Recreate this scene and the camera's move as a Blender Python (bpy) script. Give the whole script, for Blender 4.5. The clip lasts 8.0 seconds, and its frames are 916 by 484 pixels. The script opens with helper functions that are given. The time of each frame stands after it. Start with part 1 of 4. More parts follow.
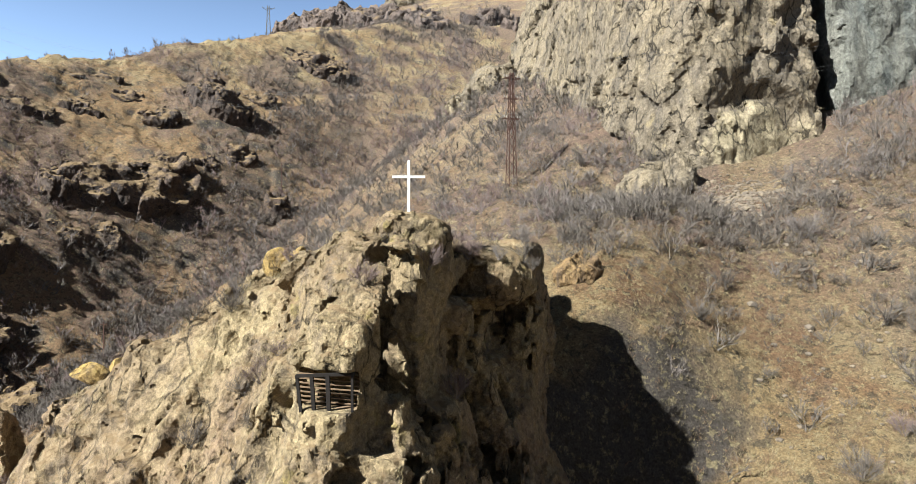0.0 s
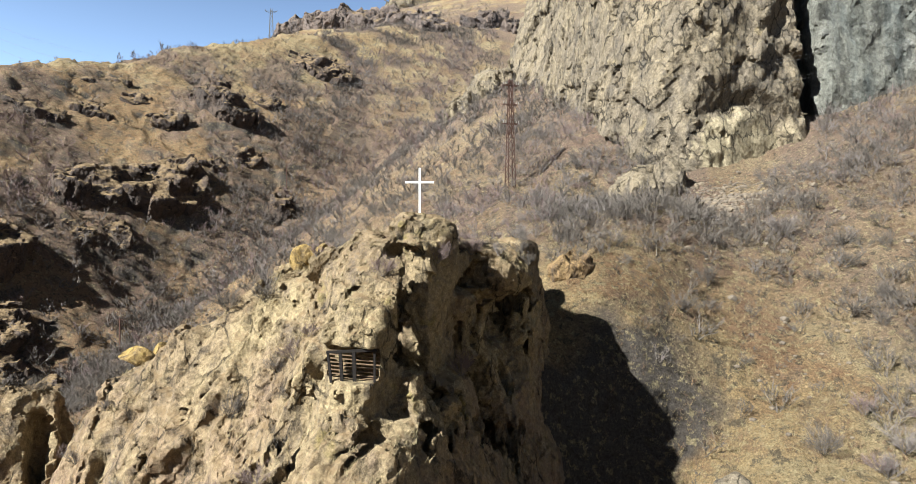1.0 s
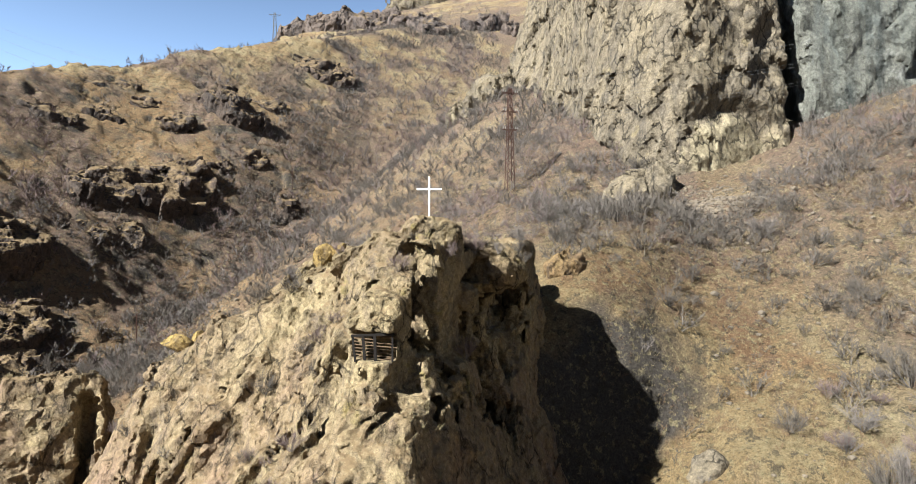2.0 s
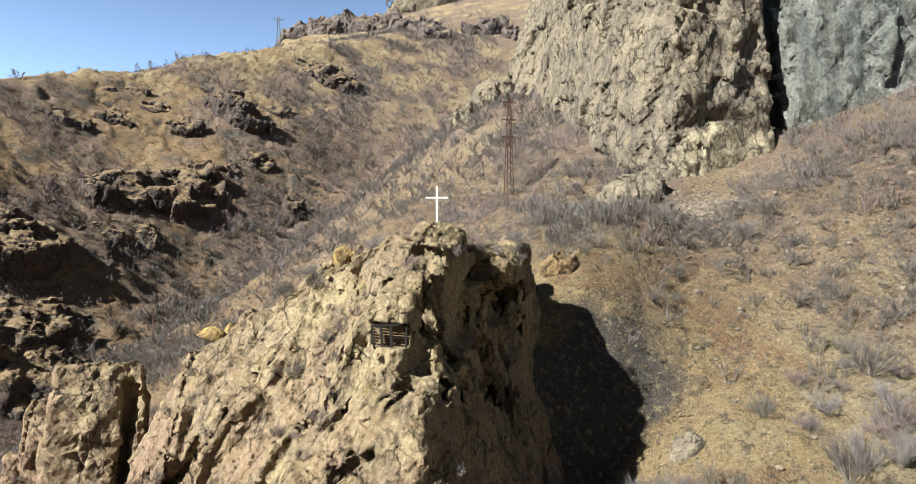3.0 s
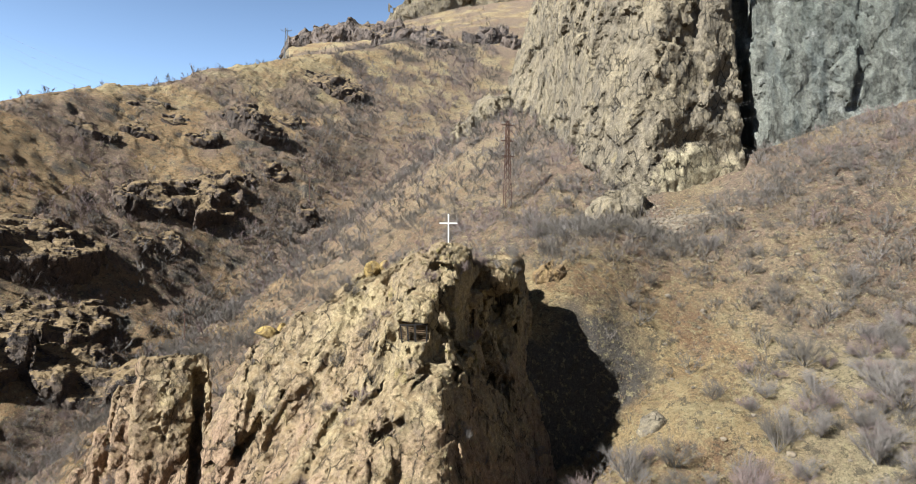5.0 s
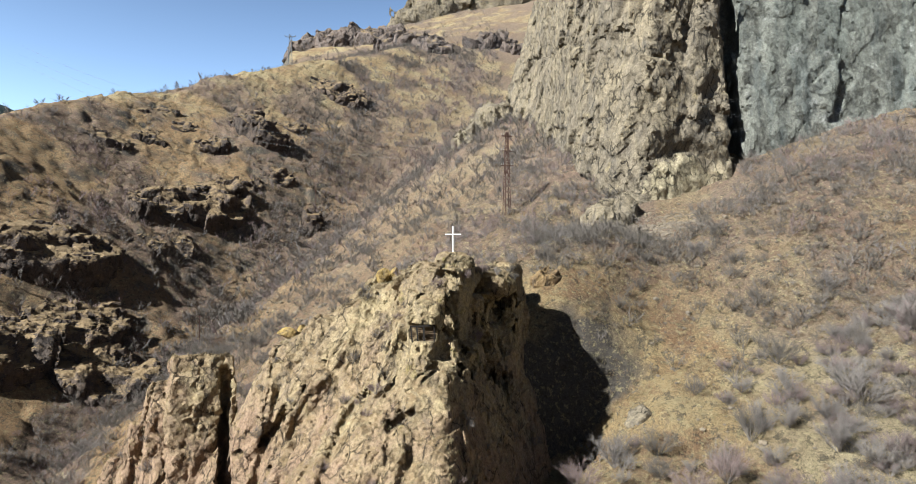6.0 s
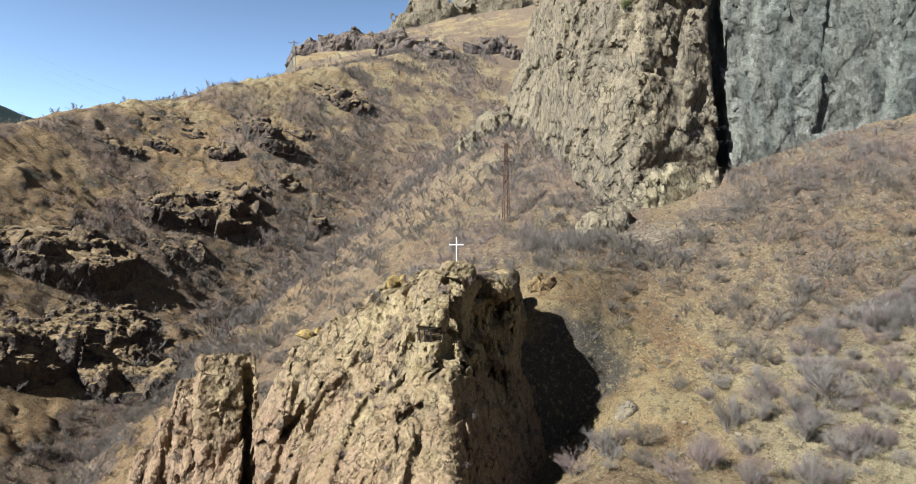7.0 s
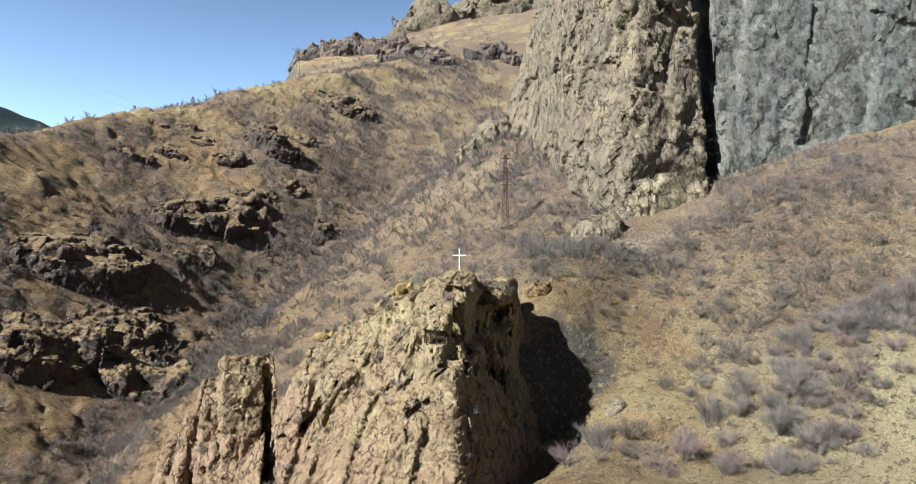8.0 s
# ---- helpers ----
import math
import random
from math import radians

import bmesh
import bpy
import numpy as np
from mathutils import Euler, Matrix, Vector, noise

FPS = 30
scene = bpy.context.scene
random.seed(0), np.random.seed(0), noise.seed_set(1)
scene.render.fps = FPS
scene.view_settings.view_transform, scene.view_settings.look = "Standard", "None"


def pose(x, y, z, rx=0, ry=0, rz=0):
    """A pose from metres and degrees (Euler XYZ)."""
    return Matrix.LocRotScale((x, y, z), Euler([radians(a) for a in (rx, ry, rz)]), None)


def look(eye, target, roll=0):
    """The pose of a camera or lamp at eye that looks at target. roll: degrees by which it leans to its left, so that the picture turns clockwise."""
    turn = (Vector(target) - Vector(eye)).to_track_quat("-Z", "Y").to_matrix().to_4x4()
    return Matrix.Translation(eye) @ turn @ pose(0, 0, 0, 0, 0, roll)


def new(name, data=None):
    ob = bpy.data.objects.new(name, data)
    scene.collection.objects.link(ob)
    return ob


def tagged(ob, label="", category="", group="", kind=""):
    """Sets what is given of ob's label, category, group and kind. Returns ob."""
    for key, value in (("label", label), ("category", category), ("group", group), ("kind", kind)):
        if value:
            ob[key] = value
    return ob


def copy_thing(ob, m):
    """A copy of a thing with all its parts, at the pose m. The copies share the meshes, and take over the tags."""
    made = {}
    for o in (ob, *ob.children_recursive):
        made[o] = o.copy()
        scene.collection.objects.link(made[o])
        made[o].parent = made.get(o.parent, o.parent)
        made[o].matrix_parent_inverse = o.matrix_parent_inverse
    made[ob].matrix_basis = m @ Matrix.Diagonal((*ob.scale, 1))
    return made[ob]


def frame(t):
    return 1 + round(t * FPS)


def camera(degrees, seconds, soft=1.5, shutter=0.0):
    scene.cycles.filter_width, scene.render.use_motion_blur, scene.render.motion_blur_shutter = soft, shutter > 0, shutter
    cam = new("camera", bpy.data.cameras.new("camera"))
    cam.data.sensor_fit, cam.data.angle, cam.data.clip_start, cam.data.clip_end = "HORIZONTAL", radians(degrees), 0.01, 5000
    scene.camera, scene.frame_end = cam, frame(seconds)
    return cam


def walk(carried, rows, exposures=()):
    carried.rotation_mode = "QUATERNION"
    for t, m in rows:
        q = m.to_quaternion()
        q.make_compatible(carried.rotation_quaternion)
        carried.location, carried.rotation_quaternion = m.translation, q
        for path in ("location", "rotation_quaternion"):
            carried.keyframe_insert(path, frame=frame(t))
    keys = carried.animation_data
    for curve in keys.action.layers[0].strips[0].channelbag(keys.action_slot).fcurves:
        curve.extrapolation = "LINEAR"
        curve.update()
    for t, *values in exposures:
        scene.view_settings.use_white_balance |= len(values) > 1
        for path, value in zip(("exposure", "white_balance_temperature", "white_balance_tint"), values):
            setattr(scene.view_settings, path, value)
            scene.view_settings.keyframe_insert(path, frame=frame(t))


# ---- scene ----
# the drone backs away from the crag and climbs; t, x, y, z, yaw, pitch, roll
cam = camera(74.0, 8.0, soft=0.7)
ROWS = [
    (0.0, 0.00, -0.00, 40.00, 0.00, -0.00, 0.00),
    (0.5, -0.18, -2.60, 39.91, -0.03, -0.01, 0.01),
    (1.0, -0.37, -5.30, 39.82, -0.05, -0.00, -0.02),
    (1.5, -0.58, -8.14, 39.78, -0.06, -0.00, -0.05),
    (3.0, -1.16, -17.33, 39.98, -0.06, 0.04, -0.06),
    (3.5, -1.39, -20.74, 40.31, -0.06, 0.03, -0.06),
    (4.0, -1.61, -24.22, 40.77, -0.07, 0.03, -0.05),
    (4.5, -1.80, -27.78, 41.29, -0.06, 0.03, -0.04),
    (6.0, -2.42, -38.71, 42.94, -0.03, 0.07, 0.02),
    (6.5, -2.65, -42.49, 43.54, -0.03, 0.08, 0.05),
    (7.0, -2.83, -46.27, 44.23, -0.02, 0.10, 0.05),
    (7.5, -3.02, -50.11, 44.96, 0.00, 0.13, 0.04),
    (8.0, -3.24, -54.02, 45.71, -0.02, 0.17, 0.05),
]
walk(cam, [(t, pose(x, y, z, 90 + pitch, roll, yaw)) for t, x, y, z, yaw, pitch, roll in ROWS],
     [(0.0, 1.90, 6500, 10), (4.0, 1.82, 6400, 9.5), (8.0, 1.68, 6250, 8.5)])

# ---- light: a low clear-day sun behind the camera's left shoulder ----
SUN = Vector((-0.685, -0.50, 0.69)).normalized()
world = bpy.data.worlds.new("world")
scene.world = world
world.use_nodes = True
wn = world.node_tree.nodes
sky = wn.new("ShaderNodeTexSky")
sky.sky_type = "NISHITA"
sky.sun_disc = False
sky.sun_elevation = math.asin(SUN.z)
sky.sun_rotation = math.atan2(SUN.x, SUN.y)
sky.air_density, sky.dust_density, sky.ozone_density, sky.altitude = 1.0, 0.15, 1.0, 1300
# the sky is brightest low over the hills and deepens towards the zenith
wl = world.node_tree.links
coords, split = wn.new("ShaderNodeTexCoord"), wn.new("ShaderNodeSeparateXYZ")
fall = wn.new("ShaderNodeMapRange")
fall.inputs["From Min"].default_value, fall.inputs["From Max"].default_value = 0.18, 0.70
fall.inputs["To Min"].default_value, fall.inputs["To Max"].default_value = 0.078, 0.010
wl.new(coords.outputs["Generated"], split.inputs[0])
wl.new(split.outputs["Z"], fall.inputs["Value"])
wl.new(fall.outputs[0], wn["Background"].inputs["Strength"])
wl.new(sky.outputs["Color"], wn["Background"].inputs["Color"])
lamp = bpy.data.lights.new("sun", "SUN")
lamp.energy, lamp.angle, lamp.color = 5.0, radians(0.53), (0.97, 1.0, 0.975)
sun = new("sun", lamp)
sun.matrix_world = look((-200, -150, 250), Vector((-200, -150, 250)) - SUN)


# ---- noise on arrays ----
def hash01(i, j, k, seed):
    n = (i.astype(np.int64) * 374761393 + j.astype(np.int64) * 668265263 + k.astype(np.int64) * 2147483647 + seed * 974711) & 0xFFFFFFFF
    n = ((n ^ (n >> 13)) * 1274126177) & 0xFFFFFFFF
    n = ((n ^ (n >> 16)) * 2246822519) & 0xFFFFFFFF
    return ((n ^ (n >> 15)) & 0xFFFFFF).astype(np.float32) / np.float32(0xFFFFFF)


def vnoise(p, seed=0):
    """Value noise of the points p (N x 3), -1 to 1."""
    f = np.floor(p)
    u = (p - f).astype(np.float32)
    u = u * u * u * (u * (u * 6 - 15) + 10)
    i, j, k = (f[:, a].astype(np.int64) for a in range(3))
    out = 0
    for a in (0, 1):
        wa = u[:, 0] if a else 1 - u[:, 0]
        for b in (0, 1):
            wb = u[:, 1] if b else 1 - u[:, 1]
            for c in (0, 1):
                wc = u[:, 2] if c else 1 - u[:, 2]
                out = out + wa * wb * wc * hash01(i + a, j + b, k + c, seed)
    return out * 2 - 1


def fbm(p, octaves=4, seed=0, gain=0.5):
    out, amp = 0, 1.0
    for o in range(octaves):
        out = out + amp * vnoise(p * 2.03 ** o + 17.3 * o, seed + o)
        amp *= gain
    return out


def facets(p, seed=0):
    """Broken-rock relief: each jittered cell is a tilted block face. Returns about -1 to 1, and the nearness of a joint."""
    f = np.floor(p)
    best = np.full(len(p), 9.0, np.float32)
    second = best.copy()
    val = np.zeros(len(p), np.float32)
    for a in (-1, 0, 1):
        for b in (-1, 0, 1):
            for c in (-1, 0, 1):
                i, j, k = f[:, 0] + a, f[:, 1] + b, f[:, 2] + c
                dx = i + hash01(i, j, k, seed) - p[:, 0]
                dy = j + hash01(i, j, k, seed + 1) - p[:, 1]
                dz = k + hash01(i, j, k, seed + 2) - p[:, 2]
                r = dx * dx + dy * dy + dz * dz
                h1, h2, h3, h4 = (hash01(i, j, k, seed + s) * 2 - 1 for s in (3, 4, 5, 6))
                near = r < best
                second = np.where(near, best, np.minimum(second, r))
                val = np.where(near, 0.55 * h4 + 0.8 * (h1 * dx + h2 * dy + h3 * dz), val)
                best = np.where(near, r, best)
    return val, np.sqrt(second) - np.sqrt(best)


def smax(a, b, k):
    h = np.clip(0.5 + 0.5 * (a - b) / k, 0, 1)
    return b + (a - b) * h + k * h * (1 - h)


def smin(a, b, k):
    return -smax(-a, -b, k)


def ramp(x, lo, hi):
    t = np.clip((x - lo) / (hi - lo), 0, 1)
    return t * t * (3 - 2 * t)


# ---- the lie of the land (EYE = 40 m is the drone's first height) ----
EYE = 40.0


def land(x, y):
    """Height of the open ground, without its small relief."""
    x, y = np.asarray(x, np.float64), np.asarray(y, np.float64)
    # left hill: a steep foot, a steep meadow, and a brow that lies flatter
    foot = -140.7 - 0.708 * x + 0.485 * y
    meadow = -147.5 - 0.431 * x + 0.706 * y
    brow = 58.4 + 0.252 * (x + 167) + 0.29 * (y - 215)
    left = smin(smax(foot, meadow, 8), brow, 7)
    left = smax(left, -75 + 0 * x, 10)
    # mountain at the head of the gully
    head = -142.7 - 0.224 * x + 0.721 * y
    crest = 200 + 0.45 * (x + 115) + 0.18 * (y - 549)
    top = 200 + 0.134 * (x + 115) + 0.492 * (y - 549)
    head = smin(smin(head, top, 14), crest, 6) + 1.5 * np.minimum(0, x + 0.27 * (y + 54))
    head = smin(head, 420 + 0 * x, 60)
    # spur that carries the crag, and the slope right of it, parted by a rock wall
    s = (x + 4) * 0.874 - (y - 27) * 0.486
    flank = -23.9 + 0.522 * x + 0.298 * y
    rise = -62.7 + 0.35 * x + 0.665 * y
    # it lies flatter below the rock wall and steeper at its foot, where a terrace runs along
    bench = 24 + 0.26 * (x - 67) + 0.25 * (y - 106.25)
    rise = rise + (smin(rise, bench, 3) - rise) * ramp(x, 36, 56) + 3.0 * ramp(y, 53, 40) * ramp(x, 12, 24)
    rise = smax(rise, -27.5 + 0.05 * x - 1.2 * np.maximum(0, 24 - y), 1.2)
    spur = smin(flank, smax(-12.5 + 0.21 * y + 0.05 * x, rise, 3), 3)
    spur = spur - 1.3 * np.maximum(0, 50 - y)
    slope = rise + (2.0 * np.exp(-((s - 15) / 8) ** 2) - 2.0 * np.exp(-((s - 8) / 6) ** 2)) * ramp(y, 62, 46)
    slope = slope + 4 * np.exp(-((s - 1) / 7) ** 2) * ramp(y, 50, 60)
    right = spur + (slope - spur) * ramp(s, -3 - 15 * ramp(y, 45, 58), 3.5 + 19 * ramp(y, 44, 58))
    right = smin(right, 110 + 0.1 * x, 20)
    right = smax(right, -95 + 0 * x, 12)
    h = smax(smax(left, right, 5), head, 12)
    # the gully's bed, from the head down between the hill and the spur
    t = np.clip(((x + 80) * 42 + (y - 150) * 85) / (42 ** 2 + 85 ** 2), 0, 1)
    h = h - 7.5 * np.exp(-((x + 80 - 42 * t) ** 2 + (y - 150 - 85 * t) ** 2) / 17 ** 2)
    h = h - 6.5 * np.exp(-((x - 44) / 24) ** 2 - ((y - 95) / 13) ** 2)
    h = h + 2.5 * np.exp(-((x - 24) ** 2 + (y - 74) ** 2) / 10 ** 2)
    h = h + 10 * np.exp(-((x - 10) ** 2 + (y - 190) ** 2) / 32 ** 2)
    h = h + 3.5 * np.exp(-((x + 12) ** 2 + (y - 112) ** 2) / 14 ** 2)
    h = h + 6 * np.exp(-((x + 90) ** 2 + (y - 217) ** 2) / 13 ** 2)
    h = h + 3.0 * np.exp(-((x - 16) ** 2 + (y - 57) ** 2) / 9 ** 2)
    # an unseen hill behind the camera, in its own shade, added to block low sky
    h = smax(h, smin(-95 + 0.72 * (-75 - y), 175 + 0.05 * x, 30), 12)
    far = np.hypot(x, y - 100)
    return EYE + h - 60 * ramp(far, 900, 2200)


def mesh_of(name, verts, quads, material, smooth=True):
    me = bpy.data.meshes.new(name)
    verts, quads = np.asarray(verts, np.float32), np.asarray(quads, np.int32)
    me.vertices.add(len(verts))
    me.vertices.foreach_set("co", verts.ravel())
    n = quads.shape[1]
    me.loops.add(quads.size)
    me.loops.foreach_set("vertex_index", quads.ravel())
    me.polygons.add(len(quads))
    me.polygons.foreach_set("loop_start", np.arange(0, quads.size, n, dtype=np.int32))
    me.polygons.foreach_set("use_smooth", np.full(len(quads), smooth))
    me.update(calc_edges=True)
    me.materials.append(material)
    return me


# ---- materials ----
def material(name):
    m = bpy.data.materials.new(name)
    m.use_nodes = True
    return m, m.node_tree, m.node_tree.nodes["Principled BSDF"]


def node(nt, kind, **values):
    n = nt.nodes.new("ShaderNode" + kind)
    for key, value in values.items():
        n.inputs[key.replace("_", " ")].default_value = value
    return n


def noise_tex(nt, scale, detail=4.0, rough=0.55, stretch=(1, 1, 1), offset=0.0):
    """Noise at metre scale on the object's own coordinates; returns the 0-1 output."""
    c = node(nt, "TexCoord")
    m = node(nt, "Mapping", Scale=stretch, Location=(offset, offset * 0.7, offset * 1.3))
    t = node(nt, "TexNoise", Scale=scale, Detail=detail, Roughness=rough)
    nt.links.new(c.outputs["Object"], m.inputs["Vector"])
    nt.links.new(m.outputs["Vector"], t.inputs["Vector"])
    return t.outputs["Fac"]


def step_of(nt, value, lo, hi, to=(0.0, 1.0)):
    r = node(nt, "MapRange", From_Min=lo, From_Max=hi, To_Min=to[0], To_Max=to[1])
    r.clamp = True
    nt.links.new(value, r.inputs["Value"])
    return r.outputs[0]


def mix(nt, fac, a, b, how="MIX"):
    n = nt.nodes.new("ShaderNodeMix")
    n.data_type, n.blend_type = "RGBA", how
    for value, at in ((fac, 0), (a, 6), (b, 7)):
        if isinstance(value, (int, float)):
            n.inputs[at].default_value = value
        elif isinstance(value, tuple):
            n.inputs[at].default_value = (*value, 1)
        else:
            nt.links.new(value, n.inputs[at])
    return n.outputs[2]


def times(nt, a, b):
    n = nt.nodes.new("ShaderNodeMath")
    n.operation = "MULTIPLY"
    nt.links.new(a, n.inputs[0])
    nt.links.new(b, n.inputs[1])
    return n.outputs[0]


def bumped(nt, bsdf, heights):
    """Stack bumps: (height socket, strength, distance in metres)."""
    last = None
    for h, strength, distance in heights:
        b = node(nt, "Bump", Strength=strength, Distance=distance)
        nt.links.new(h, b.inputs["Height"])
        if last:
            nt.links.new(last, b.inputs["Normal"])
        last = b.outputs[0]
    nt.links.new(last, bsdf.inputs["Normal"])


def upward(nt):
    """How far the surface faces up, -1 to 1."""
    g, s = node(nt, "NewGeometry"), node(nt, "SeparateXYZ")
    nt.links.new(g.outputs["Normal"], s.inputs[0])
    return s.outputs["Z"]


def chips(nt, scale, steep, upright=0.75, offset=0.0):
    """Broken-stone relief in metres: each cell of the stone is a flat face with a tilt of its own."""
    def vec(kind, a, b=None):
        n = node(nt, "VectorMath")
        n.operation = kind
        for at, value in ((0, a), (1, b)):
            if isinstance(value, tuple):
                n.inputs[at].default_value = value
            elif value is not None:
                nt.links.new(value, n.inputs[at])
        return n
    c, m = node(nt, "TexCoord"), node(nt, "Mapping", Scale=(1, 1, upright), Location=(offset, offset, offset), Rotation=(0.4 + offset, 0.3, 0.6 + offset))
    nt.links.new(c.outputs["Object"], m.inputs["Vector"])
    w = node(nt, "TexNoise", Scale=scale * 0.7, Detail=2.0)
    nt.links.new(m.outputs[0], w.inputs["Vector"])
    bend = vec("SCALE", w.outputs["Color"])
    bend.inputs["Scale"].default_value = 0.35 / scale
    p = vec("ADD", m.outputs[0], bend.outputs[0]).outputs[0]
    v = node(nt, "TexVoronoi", Scale=scale)
    v.distance = "CHEBYCHEV"
    nt.links.new(p, v.inputs["Vector"])
    tilt = vec("SUBTRACT", v.outputs["Color"], (0.5, 0.5, 0.5)).outputs[0]
    away = vec("SUBTRACT", p, v.outputs["Position"]).outputs[0]
    dot = vec("DOT_PRODUCT", tilt, away)
    k = node(nt, "Math")
    k.operation = "MULTIPLY"
    k.inputs[1].default_value = steep
    nt.links.new(dot.outputs["Value"], k.inputs[0])
    return k.outputs[0]


def wavering(nt, axis, sway):
    """One object coordinate in metres, shifted by slow noise."""
    c, sp, a = node(nt, "TexCoord"), node(nt, "SeparateXYZ"), node(nt, "Math")
    nt.links.new(c.outputs["Object"], sp.inputs[0])
    nt.links.new(sp.outputs[axis], a.inputs[0])
    nt.links.new(step_of(nt, noise_tex(nt, 0.12, 6, 0.65, (1, 1, 1), 13), 0.3, 0.7, (-sway, sway)), a.inputs[1])
    return a.outputs[0]


def ball(nt, centre, radii, sway):
    """Distance from a centre in units of its radii, with a ragged edge."""
    c, m = node(nt, "TexCoord"), node(nt, "Mapping", Scale=tuple(1 / r for r in radii), Location=tuple(-a / r for a, r in zip(centre, radii)))
    n, a = node(nt, "VectorMath"), node(nt, "Math")
    n.operation = "LENGTH"
    nt.links.new(c.outputs["Object"], m.inputs["Vector"])
    nt.links.new(m.outputs[0], n.inputs[0])
    nt.links.new(n.outputs["Value"], a.inputs[0])
    nt.links.new(step_of(nt, noise_tex(nt, 0.5, 6, 0.7, (1, 1, 1), 29), 0.3, 0.7, (-sway, sway)), a.inputs[1])
    return a.outputs[0]


def cracks(nt, scale):
    """1 on the stone, 0 in its crooked, broken cracks."""
    c, m = node(nt, "TexCoord"), node(nt, "Mapping", Scale=(1, 1, 0.55), Rotation=(0.3, 0.25, 0.5))
    w, a = node(nt, "TexNoise", Scale=scale * 1.3, Detail=5.0, Roughness=0.65), node(nt, "VectorMath")
    v = node(nt, "TexVoronoi", Scale=scale)
    v.feature = "DISTANCE_TO_EDGE"
    a.operation = "MULTIPLY_ADD"
    a.inputs[1].default_value = (0.9 / scale,) * 3
    nt.links.new(c.outputs["Object"], m.inputs["Vector"])
    nt.links.new(m.outputs[0], w.inputs["Vector"])
    nt.links.new(w.outputs["Color"], a.inputs[0])
    nt.links.new(m.outputs[0], a.inputs[2])
    nt.links.new(a.outputs[0], v.inputs["Vector"])
    gap = step_of(nt, v.outputs["Distance"], 0.012, 0.05, (1, 0))
    gap = times(nt, gap, step_of(nt, noise_tex(nt, scale * 0.5, 3, 0.6, (1, 1, 1), 61), 0.42, 0.56))
    return step_of(nt, gap, 0, 1, (1, 0))


def rock_material(name, pale, mid, stain, lichen, size=1.0, streak=(1, 1, 0.45), lichen_at=0.62, steep=0.95, grass=0.0, low=None, fresh=None, crack=1.0):
    m, nt, b = material(name)
    c = mix(nt, step_of(nt, noise_tex(nt, 0.16 / size, 5, 0.6, streak), 0.40, 0.60), pale, mid)
    c = mix(nt, step_of(nt, noise_tex(nt, 0.55 / size, 6, 0.65, streak, 31), 0.50, 0.66, (0, 0.9)), c, stain)
    c = mix(nt, step_of(nt, noise_tex(nt, 0.33 / size, 5, 0.6, (1, 1, 1), 57), lichen_at, lichen_at + 0.09, (0, 0.8)), c, lichen)
    if low:
        # a redder bed of the same rock below a wavering level
        c = mix(nt, step_of(nt, wavering(nt, 2, 9.0), *low[1:], (0, 0.8)), c, low[0])
    if fresh:
        # pale rock where a slab has fallen away
        c = mix(nt, step_of(nt, ball(nt, *fresh[1:], 0.35), 0.95, 0.75, (0, 0.85)), c, fresh[0])
    # dark specks put the shade of small pits into the colour
    pit_shade = noise_tex(nt, 1.7 / size, 6, 0.7, (1, 1, 0.8), 83)
    c = mix(nt, step_of(nt, pit_shade, 0.56, 0.64, (0, 0.4)), c, tuple(v * 0.5 for v in stain))
    fine = noise_tex(nt, 3.2 / size, 8, 0.75)
    c = mix(nt, 1.0, c, step_of(nt, fine, 0.30, 0.70, (0.5, 1.5)), "MULTIPLY")
    c = mix(nt, 1.0, c, step_of(nt, noise_tex(nt, 11 / size, 4, 0.7, (1, 1, 1), 3), 0.3, 0.7, (0.6, 1.42)), "MULTIPLY")
    split = cracks(nt, 0.5 / size)
    c = mix(nt, 1.0, c, step_of(nt, split, 0, 1, (1 - 0.7 * crack, 1.0)), "MULTIPLY")
    if grass:
        where = times(nt, step_of(nt, upward(nt), 0.4, 0.7), step_of(nt, noise_tex(nt, 0.4 / size, 5, 0.7, (1, 1, 1), 99), 0.58 - 0.2 * grass, 0.66 - 0.2 * grass))
        c = mix(nt, where, c, mix(nt, fine, (0.115, 0.074, 0.040), (0.205, 0.145, 0.076)))
    nt.links.new(c, b.inputs["Base Color"])
    b.inputs["Roughness"].default_value = 0.93
    b.inputs["Specular IOR Level"].default_value = 0.25
    bumped(nt, b, [(chips(nt, 0.75 / size, steep), 1.0, 1.0), (chips(nt, 2.2 / size, steep, 0.8, 5.0), 1.0, 1.0), (split, crack, 0.25 * size), (fine, 1.0, 0.2 * size)])
    return m


ROCK = rock_material("ochre_rock", (0.235, 0.180, 0.100), (0.179, 0.130, 0.077), (0.104, 0.078, 0.055), (0.186, 0.146, 0.050), grass=0.6, low=((0.191, 0.121, 0.079), 29, 17))
CLIFF = rock_material("grey_brown_rock", (0.172, 0.137, 0.090), (0.130, 0.105, 0.074), (0.083, 0.069, 0.053), (0.196, 0.154, 0.087), 1.2, steep=0.8, fresh=((0.256, 0.212, 0.135), (49.5, 99, 55), (10.5, 8, 9)))
CLIFF_BLUE = rock_material("blue_grey_rock", (0.121, 0.117, 0.098), (0.092, 0.096, 0.082), (0.065, 0.070, 0.064), (0.190, 0.188, 0.169), 1.7, (1, 1, 0.13), 0.60, 0.6, crack=0.25)
